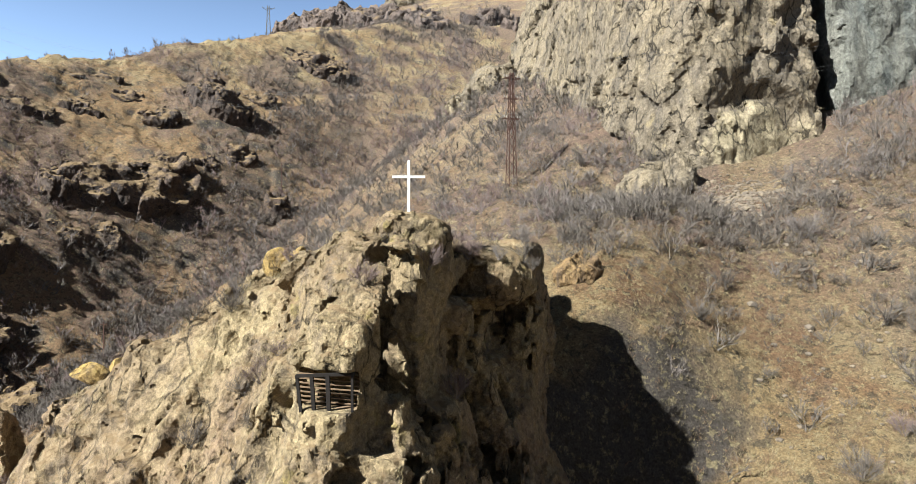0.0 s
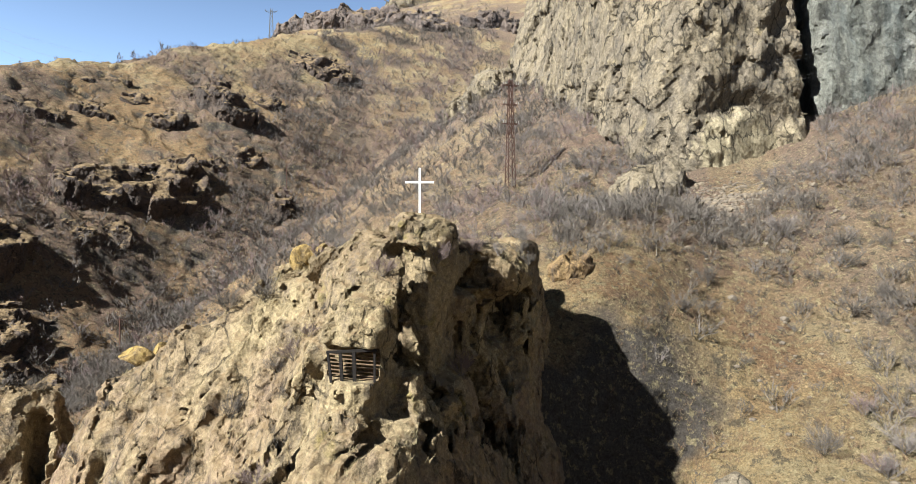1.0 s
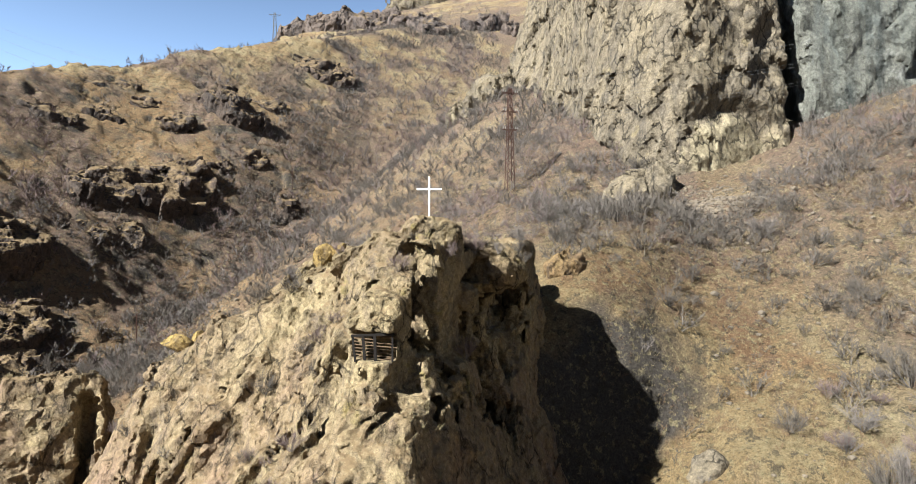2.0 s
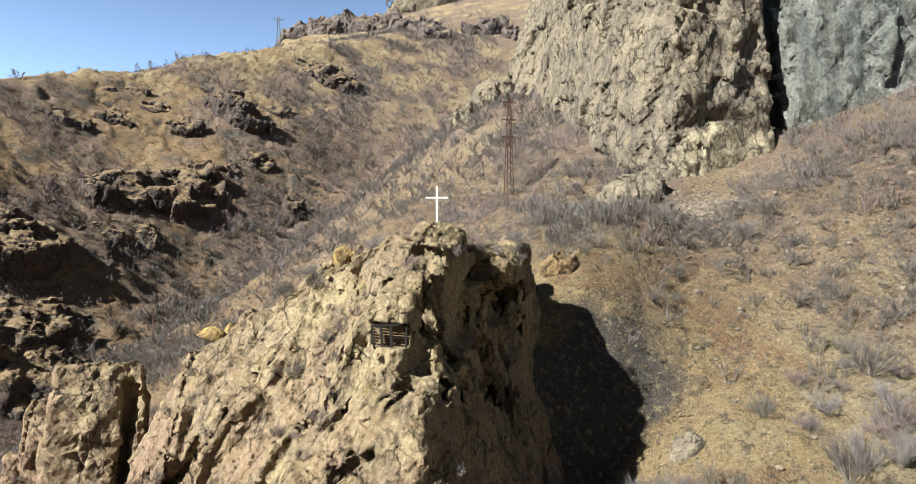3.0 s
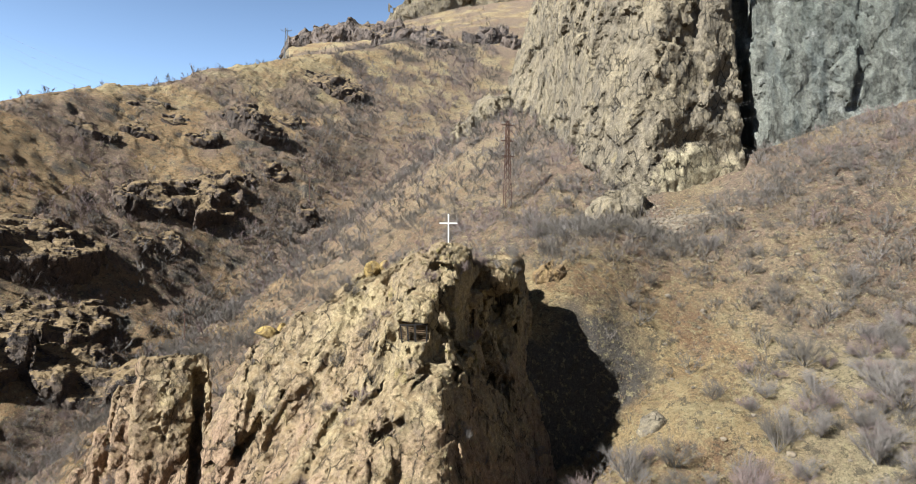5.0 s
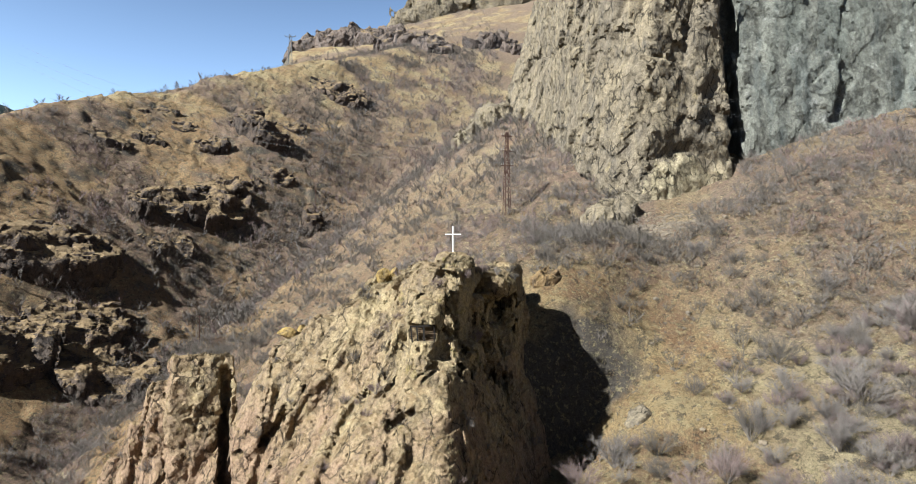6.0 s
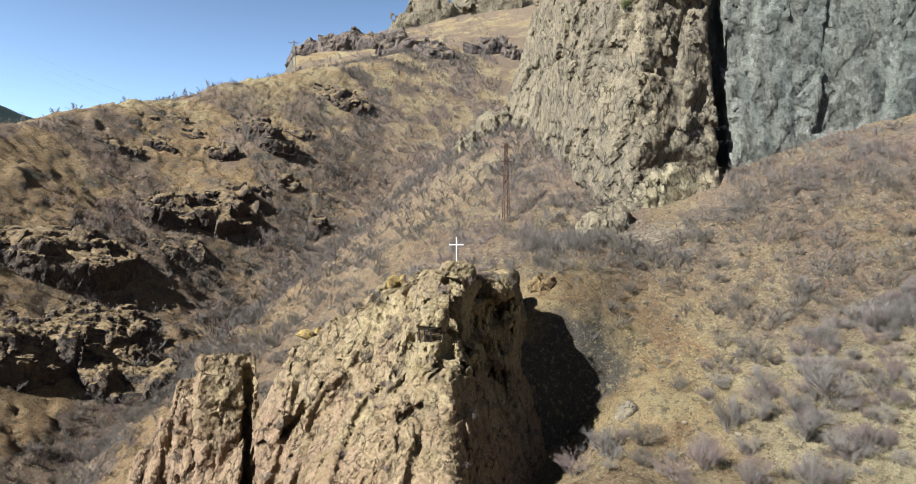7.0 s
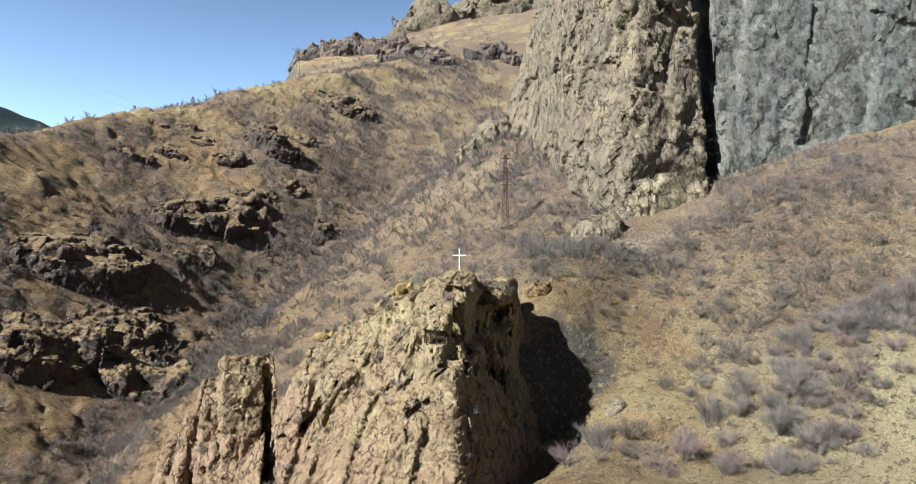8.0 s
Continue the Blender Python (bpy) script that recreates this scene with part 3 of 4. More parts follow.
    # clefts that part the sheer side into ribs
    for at, half, yaw, tip, lean in (((-4.0, 32.6, -5.8), (2.4, 1.5, 2.6), -22, 0, 8), ((-2.4, 33.8, -13.2), (2.4, 1.8, 3.6), -22, 0, -6),
                                     ((0.8, 39.6, -13.5), (2.4, 2.0, 4.6), -22, 0, 6), ((-3.5, 32.6, -2.6), (1.7, 0.9, 2.3), -22, 6, -14), ((-2.4, 33.2, -8.4), (1.9, 0.8, 3.2), -22, 4, 16),
                                     ((-3.2, 30.4, -13.8), (1.5, 0.9, 3.0), -22, -5, -12), ((0.2, 38.4, -7.0), (2.2, 1.1, 4.6), -22, 4, 12),
                                     ((-0.6, 35.4, -16.5), (2.0, 1.0, 4.5), -22, 0, -10), ((2.2, 43.0, -9.5), (2.0, 0.8, 6.0), -22, 3, 8),
                                     ((2.6, 41.6, -19), (2.0, 1.2, 5.0), -22, 0, -8), ((3.8, 47.0, -7.5), (1.8, 0.9, 5.5), -22, 0, 10),
                                     ((0.2, 39.6, -2.6), (1.4, 1.4, 1.1), -22, 0, 0), ((1.9, 44.6, -4.0), (1.4, 1.5, 1.0), -22, 0, 10)):
        d = np.maximum(d, -block(q, at, half, yaw, lean, tip, 0.1))
    # slabs that stand out of the sheer side and catch the sun
    for at, half, yaw, lean, tip in (((-1.85, 36.9, -1.9), (1.2, 0.5, 1.5), -28, -8, 6), ((-2.2, 36.0, -3.9), (0.55, 0.4, 1.3), -28, -8, -10),
                                     ((-1.4, 32.9, -12.4), (0.45, 0.7, 2.3), -30, -10, 10), ((1.2, 41.2, -7.6), (0.35, 0.6, 1.3), -25, 0, 4),
                                     ((-0.7, 37.8, -4.4), (1.2, 0.8, 0.7), -30, 0, 20), ((-3.1, 30.6, -9.4), (0.6, 0.7, 1.4), -30, -10, -14),
                                     ((2.9, 42.6, -14), (0.4, 0.6, 2.0), -25, 0, -6), ((-0.3, 33.2, -19), (0.5, 0.7, 2.4), -25, 0, 8), ((-0.4, 39.4, -1.4), (0.9, 0.8, 0.6), -25, 0, 10)):
        d = smin(d, block(q, at, half, yaw, lean, tip, 0.25), 0.2)
    return d


def niche(p):
    """The hollow that holds the shrine, cut into the finished rock."""
    return -block(p, (-6.25, 27.7, EYE - 7.1), (1.5, 2.7, 0.92), 2, 0, 3, 0.15)


def sheer(p):
    """The right-hand side broke away clean: its relief is low."""
    w = plane(p - np.array((0, 0, EYE), np.float32), (-4.9, 28, -7), (0.925, -0.37, -0.06))
    return 1 - 0.35 * ramp(w, -1.6, -0.5)


RELIEF = ((6.5, 0.55, 0.09, 1.7), (2.3, 0.33, 0.08, 1.4), (0.95, 0.19, 0.05, 1.1), (0.45, 0.10, 0.03, 1.0))


def crag_part(layers, lo, hi, step):
    high = sum(h * 1.3 + j for _, h, j, _ in layers)
    full = lambda p: np.maximum(relief(p, crag_shape(p), layers, high + step, sheer), niche(p))
    return above_ground(*main_piece(*skin(full, crag_shape, high + step * 4.5, lo, hi, step), 400))


# the prow is skinned finely, the wing and the pillars more coarsely
SPLIT = -15.0
v1, q1 = crag_part(RELIEF[:3], (-62, 20, -14), (SPLIT + 0.3, 58, 40), 0.25)
v2, q2 = crag_part(RELIEF, (SPLIT, 14, 4), (14, 56, 43.5), 0.165)
crag = new("crag", mesh_of("crag", np.concatenate([v1, v2]), np.concatenate([q1, q2 + len(v1)]), ROCK, False))
tagged(crag, "pale ochre rock crag with a sheer dark side", "rock", kind="structure")


def buttress_shape(p):
    q = p - np.array((0, 0, EYE), np.float32)
    x, y, z = q[:, 0], q[:, 1], q[:, 2]
    front = plane(q, (48, 99.3, 26), (0.27, -0.96, 0.06))
    side = smax(plane(q, (39, 97.6, 35), (-0.81, -0.585, 0.08)), plane(q, (27.5, 118, 30), (-1, -0.1, 0.12)), 3)
    near = smax(smax(front, side, 5), plane(q, (62.0, 104, 26), (1, -0.1, 0.07)), 1.5)
    back = smax(plane(q, (27.5, 165, 57), (-0.9, -0.35, 0.28)), plane(q, (38, 150, 62), (-0.35, -0.9, 0.2)), 4)
    d = np.minimum(near, back)
    d = smax(d, -egg(q, (57.0, 97.6, 41), (3.6, 3.0, 4.6)), 0.5)
    d = smax(d, -egg(q, (38.6, 99.0, 36), (0.7, 2.0, 4.5)), 0.3)
    return np.maximum(np.maximum(d, z - 108), y - 195)


def arch(p):
    """The overhang's hollow, cut after the relief so that its lip stays sharp."""
    q = p - np.array((0, 0, EYE), np.float32)
    q = q + 0.5 * vnoise(p / 2.2, 52)[:, None]
    under = block(q, (50.8, 106.1, 12.0), (14.0, 5.0, 11.5), 21, 0, 0, 1.5)
    return np.minimum(-egg(q, (50.0, 95.6, 15.0), (11.5, 7.7, 14.5), 12), under)


buttress = rock("cliff", buttress_shape, ((13.0, 1.7, 0.35, 1.8), (5.0, 0.85, 0.2, 1.4), (2.2, 0.45, 0.12, 1.1)), (12, 90, 38), (66, 196, 148), 0.65, CLIFF, arch)
tagged(buttress, "tall grey-brown rock buttress with a shadowed overhang", "cliff", kind="structure")


def wall_shape(p):
    q = p - np.array((0, 0, EYE), np.float32)
    x, y, z = q[:, 0], q[:, 1], q[:, 2]
    d = plane(q, (79, 107, 28), (0.06, -1, 0.07))
    d = np.maximum(d, 61.5 - x - 0.07 * (z - 26))
    d = smax(d, -block(q, (63.9, 104, 40), (2.6, 12, 60), 0, 0, -4, 0.5), 0.6)
    d = smax(d, -egg(q, (122, 104, 50), (10, 5, 7), 0), 1)
    return np.maximum(np.maximum(d, z - 108), y - 130)


cliff_wall = rock("cliff_wall", wall_shape, ((16.0, 1.2, 0.3, 2.4), (6.0, 0.6, 0.2, 2.0), (2.4, 0.3, 0.10, 1.3)), (58, 94, 52), (190, 131, 148), 0.85, CLIFF_BLUE)
tagged(cliff_wall, "smooth blue-grey rock wall streaked with pale stains", "cliff", kind="structure")


# ---- things ----
def part(name, bm, mat, parent=None, label=""):
    me = bpy.data.meshes.new(name)
    bm.to_mesh(me)
    bm.free()
    me.materials.append(mat)
    ob = new(name, me)
    ob.parent = parent
    return tagged(ob, label)


def beam(bm, a, b, w, d, turn=(0, 0, 1)):
    """A squared timber from a to b."""
    a, b = Vector(a), Vector(b)
    way = (b - a).normalized()
    side = way.cross(Vector(turn) if abs(way.dot(Vector(turn))) < 0.9 else Vector((0, 1, 0))).normalized()
    up = side.cross(way)
    m = Matrix(((side.x * w, up.x * d, (b - a).x, (a.x + b.x) / 2), (side.y * w, up.y * d, (b - a).y, (a.y + b.y) / 2),
                (side.z * w, up.z * d, (b - a).z, (a.z + b.z) / 2), (0, 0, 0, 1)))
    return bmesh.ops.create_cube(bm, size=1, matrix=m)



def outcrop(name, x, y, size, yaw, mat, label, proud=3.0, step=0.8, cell=3.0, face=None):
    """A ledge of broken rock: it follows the slope, stands proud of it by a few metres and ends in steep faces."""
    z = float(land(x, y))
    r = max(size[0], size[1]) * 1.2
    h = max(size[2], 0.75 * r)

    def shape(p):
        high = proud * (0.75 + 0.6 * vnoise(p / (0.35 * r), 61))
        if face:
            # it rises gently out of the hill and breaks off on one side
            high = high * 1.25 * ramp((p[:, 0] - x) * face[0] + (p[:, 1] - y) * face[1], -0.8 * r, 0.25 * r) - 0.4
        over = (p[:, 2] - land(p[:, 0], p[:, 1]) - high) * 0.75
        return smax(egg(p, (x, y, z), (size[0], size[1], h * 1.2), yaw), over.astype(np.float32), 0.6)

    layers = ((cell * 1.9, cell * 0.34, 0.06, 2.2), (cell * 0.75, cell * 0.18, 0.04, 1.7))
    ob = rock(name, shape, layers, (x - r, y - r, z - h * 1.3), (x + r, y + r, z + h + proud + 2), step, mat)
    return tagged(ob, label, "rock")


ORANGE_ROCK = rock_material("orange_rock", (0.169, 0.109, 0.048), (0.133, 0.085, 0.044), (0.060, 0.042, 0.029), (0.186, 0.133, 0.056), 0.6)
DARK = "dark broken basalt outcrop on the dry hillside"
for x, y, size, yaw, proud in (
        (-136, 204, (9, 3, 3), 25, 1.6), (-126, 214, (6, 3, 3), 20, 1.6), (-131, 183, (9, 4, 4), 15, 1.8), (-121, 196, (7, 4, 4), 10, 1.8),
        (-114, 210, (5, 3, 3), 15, 1.8), (-101, 205, (6, 4, 5), 10, 2.8), (-88, 222, (16, 8, 8), -25, 7.0), (-90, 179, (14, 11, 10), 60, 7.5),
        (-102, 168, (12, 9, 9), 60, 5.5), (-113, 124, (18, 11, 11), 35, 7.5), (-97, 113, (11, 8, 7), 40, 3.2), (-87, 105, (14, 8, 6), 10, 3.2),
        (-107, 93, (15, 9, 9), 25, 5.5), (-96, 152, (10, 6, 5), 50, 3.5), (-75, 206, (6, 4, 4), 0, 3.0), (-66, 284, (17, 8, 7), -20, 5.5),
        (-82, 196, (5, 3, 4), 30, 2.2), (-78, 240, (6, 4, 4), 0, 2.4)):
    outcrop("rock_outcrop", x, y, size, yaw, BASALT, DARK, proud, 0.48, 2.6, (0.85, -0.53))
outcrop("rock_outcrop", -58, 194, (4.5, 3.5, 8.5), 20, BASALT, "grey columnar rock tower among shrubs", 7.0, 0.6, 1.6)
outcrop("rock_outcrop", 10, 193, (7, 11, 11), 20, CLIFF, "pale olive rock rib above the shrubs", 8.0, 0.55, 2.6)
outcrop("rock_outcrop", 0, 184, (4.5, 6, 7), 20, CLIFF, "pale olive rock rib above the shrubs", 5, 0.5, 2.0)
outcrop("rock_outcrop", 31, 94, (7.5, 4.5, 7), 20, CLIFF, "fractured brown rock below the buttress", 4.6, 0.4, 1.2)
outcrop("rock_outcrop", 12.0, 60.5, (2.6, 1.7, 2.0), 20, ORANGE_ROCK, "weathered orange rock beside the crag", 1.5, 0.22, 0.8)
for x, y, size in ((22.5, 45.6, (2.0, 1.6, 1.6)), (42.5, 41.2, (2.2, 1.2, 1.0)), (38.5, 43.5, (1.2, 0.9, 0.8)), (30, 55, (1.2, 1.0, 0.9)), (51, 36, (1.5, 1.0, 0.9)), (21, 57, (1.4, 1.2, 1.0))):
    outcrop("rock_outcrop", x, y, size, 20, CLIFF, "small grey rock in the dry grass", 0.8, 0.3, 0.7)
outcrop("rock_outcrop", 4.1, 59, (1.8, 1.8, 2.2), 20, ORANGE_ROCK, "weathered orange rock beside the crag", 4.4, 0.25, 0.8)
for x, y, size, yaw, proud in ((-140, 516, (24, 14, 15), 15, 14), (-105, 512, (26, 14, 15), 8, 15), (-72, 500, (24, 14, 15), 0, 15), (-48, 445, (20, 11, 10), -10, 8), (-22, 394, (14, 8, 7), -20, 7), (22, 422, (19, 9, 10), 25, 9), (42, 414, (12, 8, 7), 25, 6)):
    outcrop("rock_band", x, y, size, yaw, FAR_ROCK, "brown columnar rock band below the skyline", proud, 1.0, 5)
for x, y, size in ((-30, 668, (52, 22, 36)), (50, 668, (55, 22, 38)), (130, 668, (55, 22, 38))):
    outcrop("rock_band", x, y, size, 5, CLIFF, "pale cliff band high on the mountain", 34, 2.8, 9)

cross = new("cross")
cross.location = (-3.02, 37.3, 41.5)
bm = bmesh.new()
beam(bm, (0, 0, -1.0), (0, 0, 3.5), 0.15, 0.15)
part("post", bm, WHITE, cross)
bm = bmesh.new()
beam(bm, (-1.0, -0.02, 2.5), (1.0, -0.02, 2.5), 0.14, 0.14)
part("crossbar", bm, WHITE, cross)
tagged(cross, "white painted metal cross standing on the crag", "cross")


def boulder(name, at, size, yaw, mat, label):
    """A split, angular boulder resting on the rock."""
    bm = bmesh.new()
    bmesh.ops.create_icosphere(bm, subdivisions=3, radius=1)
    rnd = random.Random(repr(at))
    cuts = [(Vector((rnd.uniform(-1, 1), rnd.uniform(-1, 1), rnd.uniform(-1, 1))).normalized(), rnd.uniform(0.55, 0.8)) for _ in range(9)]
    for v in bm.verts:
        for n, c in cuts:
            k = v.co.dot(n) - c
            if k > 0:
                v.co -= n * k
        v.co += v.co.normalized() * 0.05 * noise.noise(v.co * 3 + Vector(at))
    bmesh.ops.transform(bm, matrix=pose(0, 0, 0, 0, 14, yaw) @ Matrix.Diagonal((*size, 1)), verts=bm.verts)
    ob = part(name, bm, mat)
    ob.location = at
    return tagged(ob, label, "boulder")


LICHEN = "yellow lichened boulder resting on the crag"
for x, y, size, yaw in ((-12.0, 41.0, (1.15, 0.95, 1.2), 20), (-10.7, 40.8, (0.75, 0.75, 0.95), 60), (-24.6, 41.0, (1.6, 1.0, 0.95), 10), (-22.7, 40.8, (0.75, 0.7, 0.8), 40)):
    boulder("boulder", (x, y, rests_on(crag, x, y) + size[2] * 0.5), size, yaw, YELLOW_ROCK, LICHEN)


# ---- shrine niche under the overhang ----
shrine = new("shrine_porch")
shrine.location = (-6.3, 28.95, 32.0)
tagged(shrine, "small timber porch tucked under the rock overhang", "porch")
for n in range(7):
    bm = bmesh.new()
    beam(bm, (-1.5, 0.75, 0.30 + n * 0.215), (1.45, 1.05, -0.02 + n * 0.225), 0.05, 0.21, (0, 1, 0))
    part("plank", bm, OLD_WOOD, shrine)
for x, lean, w in ((-1.28, -0.1, 0.14), (-0.62, -0.06, 0.17), (0.12, -0.03, 0.19), (1.26, 0.0, 0.12)):
    bm = bmesh.new()
    beam(bm, (x + lean * -1, 0, -0.1), (x + lean, 0, 1.66), w, w)
    part("post", bm, TARRED, shrine, "dark weathered timber post")
bm = bmesh.new()
beam(bm, (-1.42, -0.02, 1.62), (1.38, 0.05, 1.72), 0.16, 0.14)
part("beam", bm, TARRED, shrine, "dark weathered timber beam")
bm = bmesh.new()
beam(bm, (-1.2, 0.7, -0.04), (1.4, 0.8, -0.1), 0.7, 0.07)
part("floor_board", bm, OLD_WOOD, shrine)


# ---- pylons, poles and wires ----
def bar(bm, a, b, r):
    return beam(bm, a, b, r, r)


def lattice(bm, h, w0, w1, bays, r):
    """A tapered four-legged lattice mast standing on the origin."""
    def leg(k, z):
        w = (w0 + (w1 - w0) * z / h) / 2
        return Vector((w * (1, 1, -1, -1)[k % 4], w * (1, -1, -1, 1)[k % 4], z))
    for k in range(4):
        bar(bm, leg(k, 0), leg(k, h), r * 1.5)
        for i in range(bays):
            a, b = h * i / bays, h * (i + 1) / bays
            bar(bm, leg(k, a), leg(k + 1, b), r)


def insulator(bm, at, drop, r=0.09):
    for i in range(5):
        m = Matrix.Translation(Vector(at) - Vector((0, 0, drop * (i + 0.5) / 5)))
        bmesh.ops.create_cone(bm, segments=8, radius1=r, radius2=r * 0.6, depth=drop / 6, cap_ends=True, matrix=m)


pylon = new("pylon")
pylon.location = (9.1, 103.6, float(ground_z(9.1, 103.6)) - 0.2)
pylon.rotation_euler = (0, 0, radians(18))
tagged(pylon, "rust-brown lattice power pylon with three crossarm tiers", "pylon")
top = 68.9 - pylon.location.z
bm = bmesh.new()
lattice(bm, top, 1.5, 0.5, 13, 0.075)
part("mast", bm, RUST, pylon)
ARMS = (top - 1.0, top - 4.5, top - 7.9)
for z in ARMS:
    bm = bmesh.new()
    for y in (-0.35, 0.35):
        bar(bm, (-1.5, y, z), (1.5, y, z), 0.11)
    for x in (-0.75, 0.75):
        bar(bm, (x, -0.35, z), (0, -0.3, z + 0.8), 0.07)
        bar(bm, (x, -0.35, z), (0, -0.3, z - 0.8), 0.07)
    arm = part("crossarm", bm, RUST, pylon)
    for x in (-1.45, -1.0, 1.0, 1.45):
        bm = bmesh.new()
        insulator(bm, (x, -0.35, z + 0.5), 0.45, 0.09)
        part("insulator", bm, PORCELAIN, arm, "pale porcelain insulator")
bm = bmesh.new()
for i in range(4):
    bar(bm, (-0.95 + 0.28 * i, -0.5, ARMS[2] - 2.4 + 0.2 * i), (-0.75 + 0.28 * i, -0.5, ARMS[2] - 1.3 + 0.2 * i), 0.13)
part("switch_gear", bm, RUST, pylon, "rusty switch gear box")


def skyline_pylon(at, h, arms, yaw):
    ob = new("pylon")
    ob.location, ob.rotation_euler = at, (0, 0, radians(yaw))
    bm = bmesh.new()
    lattice(bm, h, 3.2, 1.0, 9, 0.16)
    part("mast", bm, STEEL, ob)
    for z, w in arms:
        bm = bmesh.new()
        bar(bm, (-w, 0, z + 0.6), (w, 0, z + 0.6), 0.22)
        bar(bm, (-w, 0, z + 0.6), (0, 0.4, z - 0.9), 0.15)
        bar(bm, (w, 0, z + 0.6), (0, -0.4, z - 0.9), 0.15)
        for x in (-w, w):
            bar(bm, (x, 0, z + 0.6), (x, 0, z + 1.5), 0.2)
        part("crossarm", bm, STEEL, ob)
    return tagged(ob, "grey steel lattice pylon on the skyline", "pylon")


skyline_pylon((-112, 359, float(ground_z(-112, 359)) - 1), 180.5 - float(ground_z(-112, 359)), ((180 - float(ground_z(-112, 359)) - 1.5, 3.4),), 10)
zl = float(ground_z(-196, 196))
skyline_pylon((-196, 196, zl - 1), 116 - zl, ((114 - zl, 2.2), (107 - zl, 3.0), (99 - zl, 3.6)), 25)


def pole(x, y, h, mat=RUST):
    ob = new("utility_pole")
    ob.location = (x, y, float(ground_z(x, y)) - 0.4)
    bm = bmesh.new()
    bmesh.ops.create_cone(bm, segments=8, radius1=0.15, radius2=0.10, depth=h, cap_ends=True, matrix=Matrix.Translation((0, 0, h / 2)))
    part("shaft", bm, mat, ob)
    bm = bmesh.new()
    bar(bm, (-0.7, 0, h - 0.5), (0.7, 0, h - 0.5), 0.12)
    part("crossarm", bm, mat, ob)
    return tagged(ob, "thin dark wooden utility pole on the slope", "utility pole")


pole(-69.7, 119.6, 9.2)
pole(-59.5, 205, 8.5)
pole(-27, 352, 8)


def wire(a, b, sag, r=0.011):
    cu = bpy.data.curves.new("wire", "CURVE")
    cu.dimensions, cu.bevel_depth, cu.bevel_resolution = "3D", r, 0
    sp = cu.splines.new("POLY")
    sp.points.add(24)
    for i in range(25):
        t = i / 24
        p = Vector(a).lerp(Vector(b), t)
        sp.points[i].co = (p.x, p.y, p.z - 4 * sag * t * (1 - t), 1)
    cu.materials.append(WIRE)
    ob = new("power_line", cu)
    return tagged(ob, "thin grey power line hanging over the slope", "power line", "power lines")


base = pylon.location.z
for k, z in enumerate(ARMS):
    for x in (-1.4, 1.4):
        a = (9.1 + x * 0.95, 103.2 + x * 0.3, base + z + 0.6)
        wire(a, (150, 86 + x, base + z + 26), 3.0)
        wire(a, (-170, 196 + 3 * x, 100 + z), 9.0)


# ---- plants ----
def twigs_mesh(rnd, stems, branches, twigs, spread, lean, radius, tubes=True):
    """A bare shrub of unit height: tapered stems, and a rounded crown of branches and thin twigs."""
    wood, fine = ([], []), ([], [])

    def shoot(a, b, r):
        side = (b - a).cross(Vector((rnd.uniform(-1, 1), rnd.uniform(-1, 1), rnd.uniform(-1, 1)))).normalized() * r
        fine[1].append((len(fine[0]), len(fine[0]) + 1, len(fine[0]) + 2))
        fine[0].extend((a - side, a + side, b))

    def stem(a, b, ra, rb):
        if not tubes:
            return shoot(a, b, ra * 0.8)
        w = (b - a).normalized()
        s = w.orthogonal().normalized()
        t = w.cross(s)
        base = len(wood[0])
        for p, r in ((a, ra), (b, rb)):
            for k in range(3):
                c = 2.094 * k
                wood[0].append(p + s * (r * math.cos(c)) + t * (r * math.sin(c)))
        for k in range(3):
            wood[1].append((base + k, base + (k + 1) % 3, base + 3 + (k + 1) % 3, base + 3 + k))

    def stray(low):
        return Vector((rnd.uniform(-1, 1), rnd.uniform(-1, 1), rnd.uniform(low, 1))) * lean

    for _ in range(stems):
        ang, tilt = rnd.uniform(0, 6.283), spread * math.sqrt(rnd.random())
        way = Vector((math.cos(ang) * math.sin(tilt), math.sin(ang) * math.sin(tilt), math.cos(tilt)))
        root = Vector((math.cos(ang), math.sin(ang), 0)) * rnd.uniform(0.0, 0.07)
        end = root + way * rnd.uniform(0.5, 0.74) * (1 - 0.2 * tilt) + Vector((0, 0, 0.05))
        mid = root.lerp(end, 0.5) + Vector((rnd.uniform(-1, 1), rnd.uniform(-1, 1), rnd.uniform(-1, 0.3))) * 0.05
        stem(root, mid, radius, radius * 0.7)
        stem(mid, end, radius * 0.7, radius * 0.3)
        for _ in range(branches):
            t = rnd.uniform(0.25, 1)
            p = root.lerp(mid, t * 2) if t < 0.5 else mid.lerp(end, t * 2 - 1)
            d = (way + stray(-0.4) * 0.8).normalized()
            q = p + d * rnd.uniform(0.13, 0.3)
            shoot(p, q, radius * 0.5)
            for _ in range(twigs):
                p2 = p.lerp(q, rnd.uniform(0.2, 1))
                d2 = (d + stray(-0.5) * 0.8).normalized()
                shoot(p2, p2 + d2 * rnd.uniform(0.09, 0.21), radius * 0.4)
    return [(np.array(v, np.float32), np.array(f, np.int32)) for v, f in (wood, fine)]


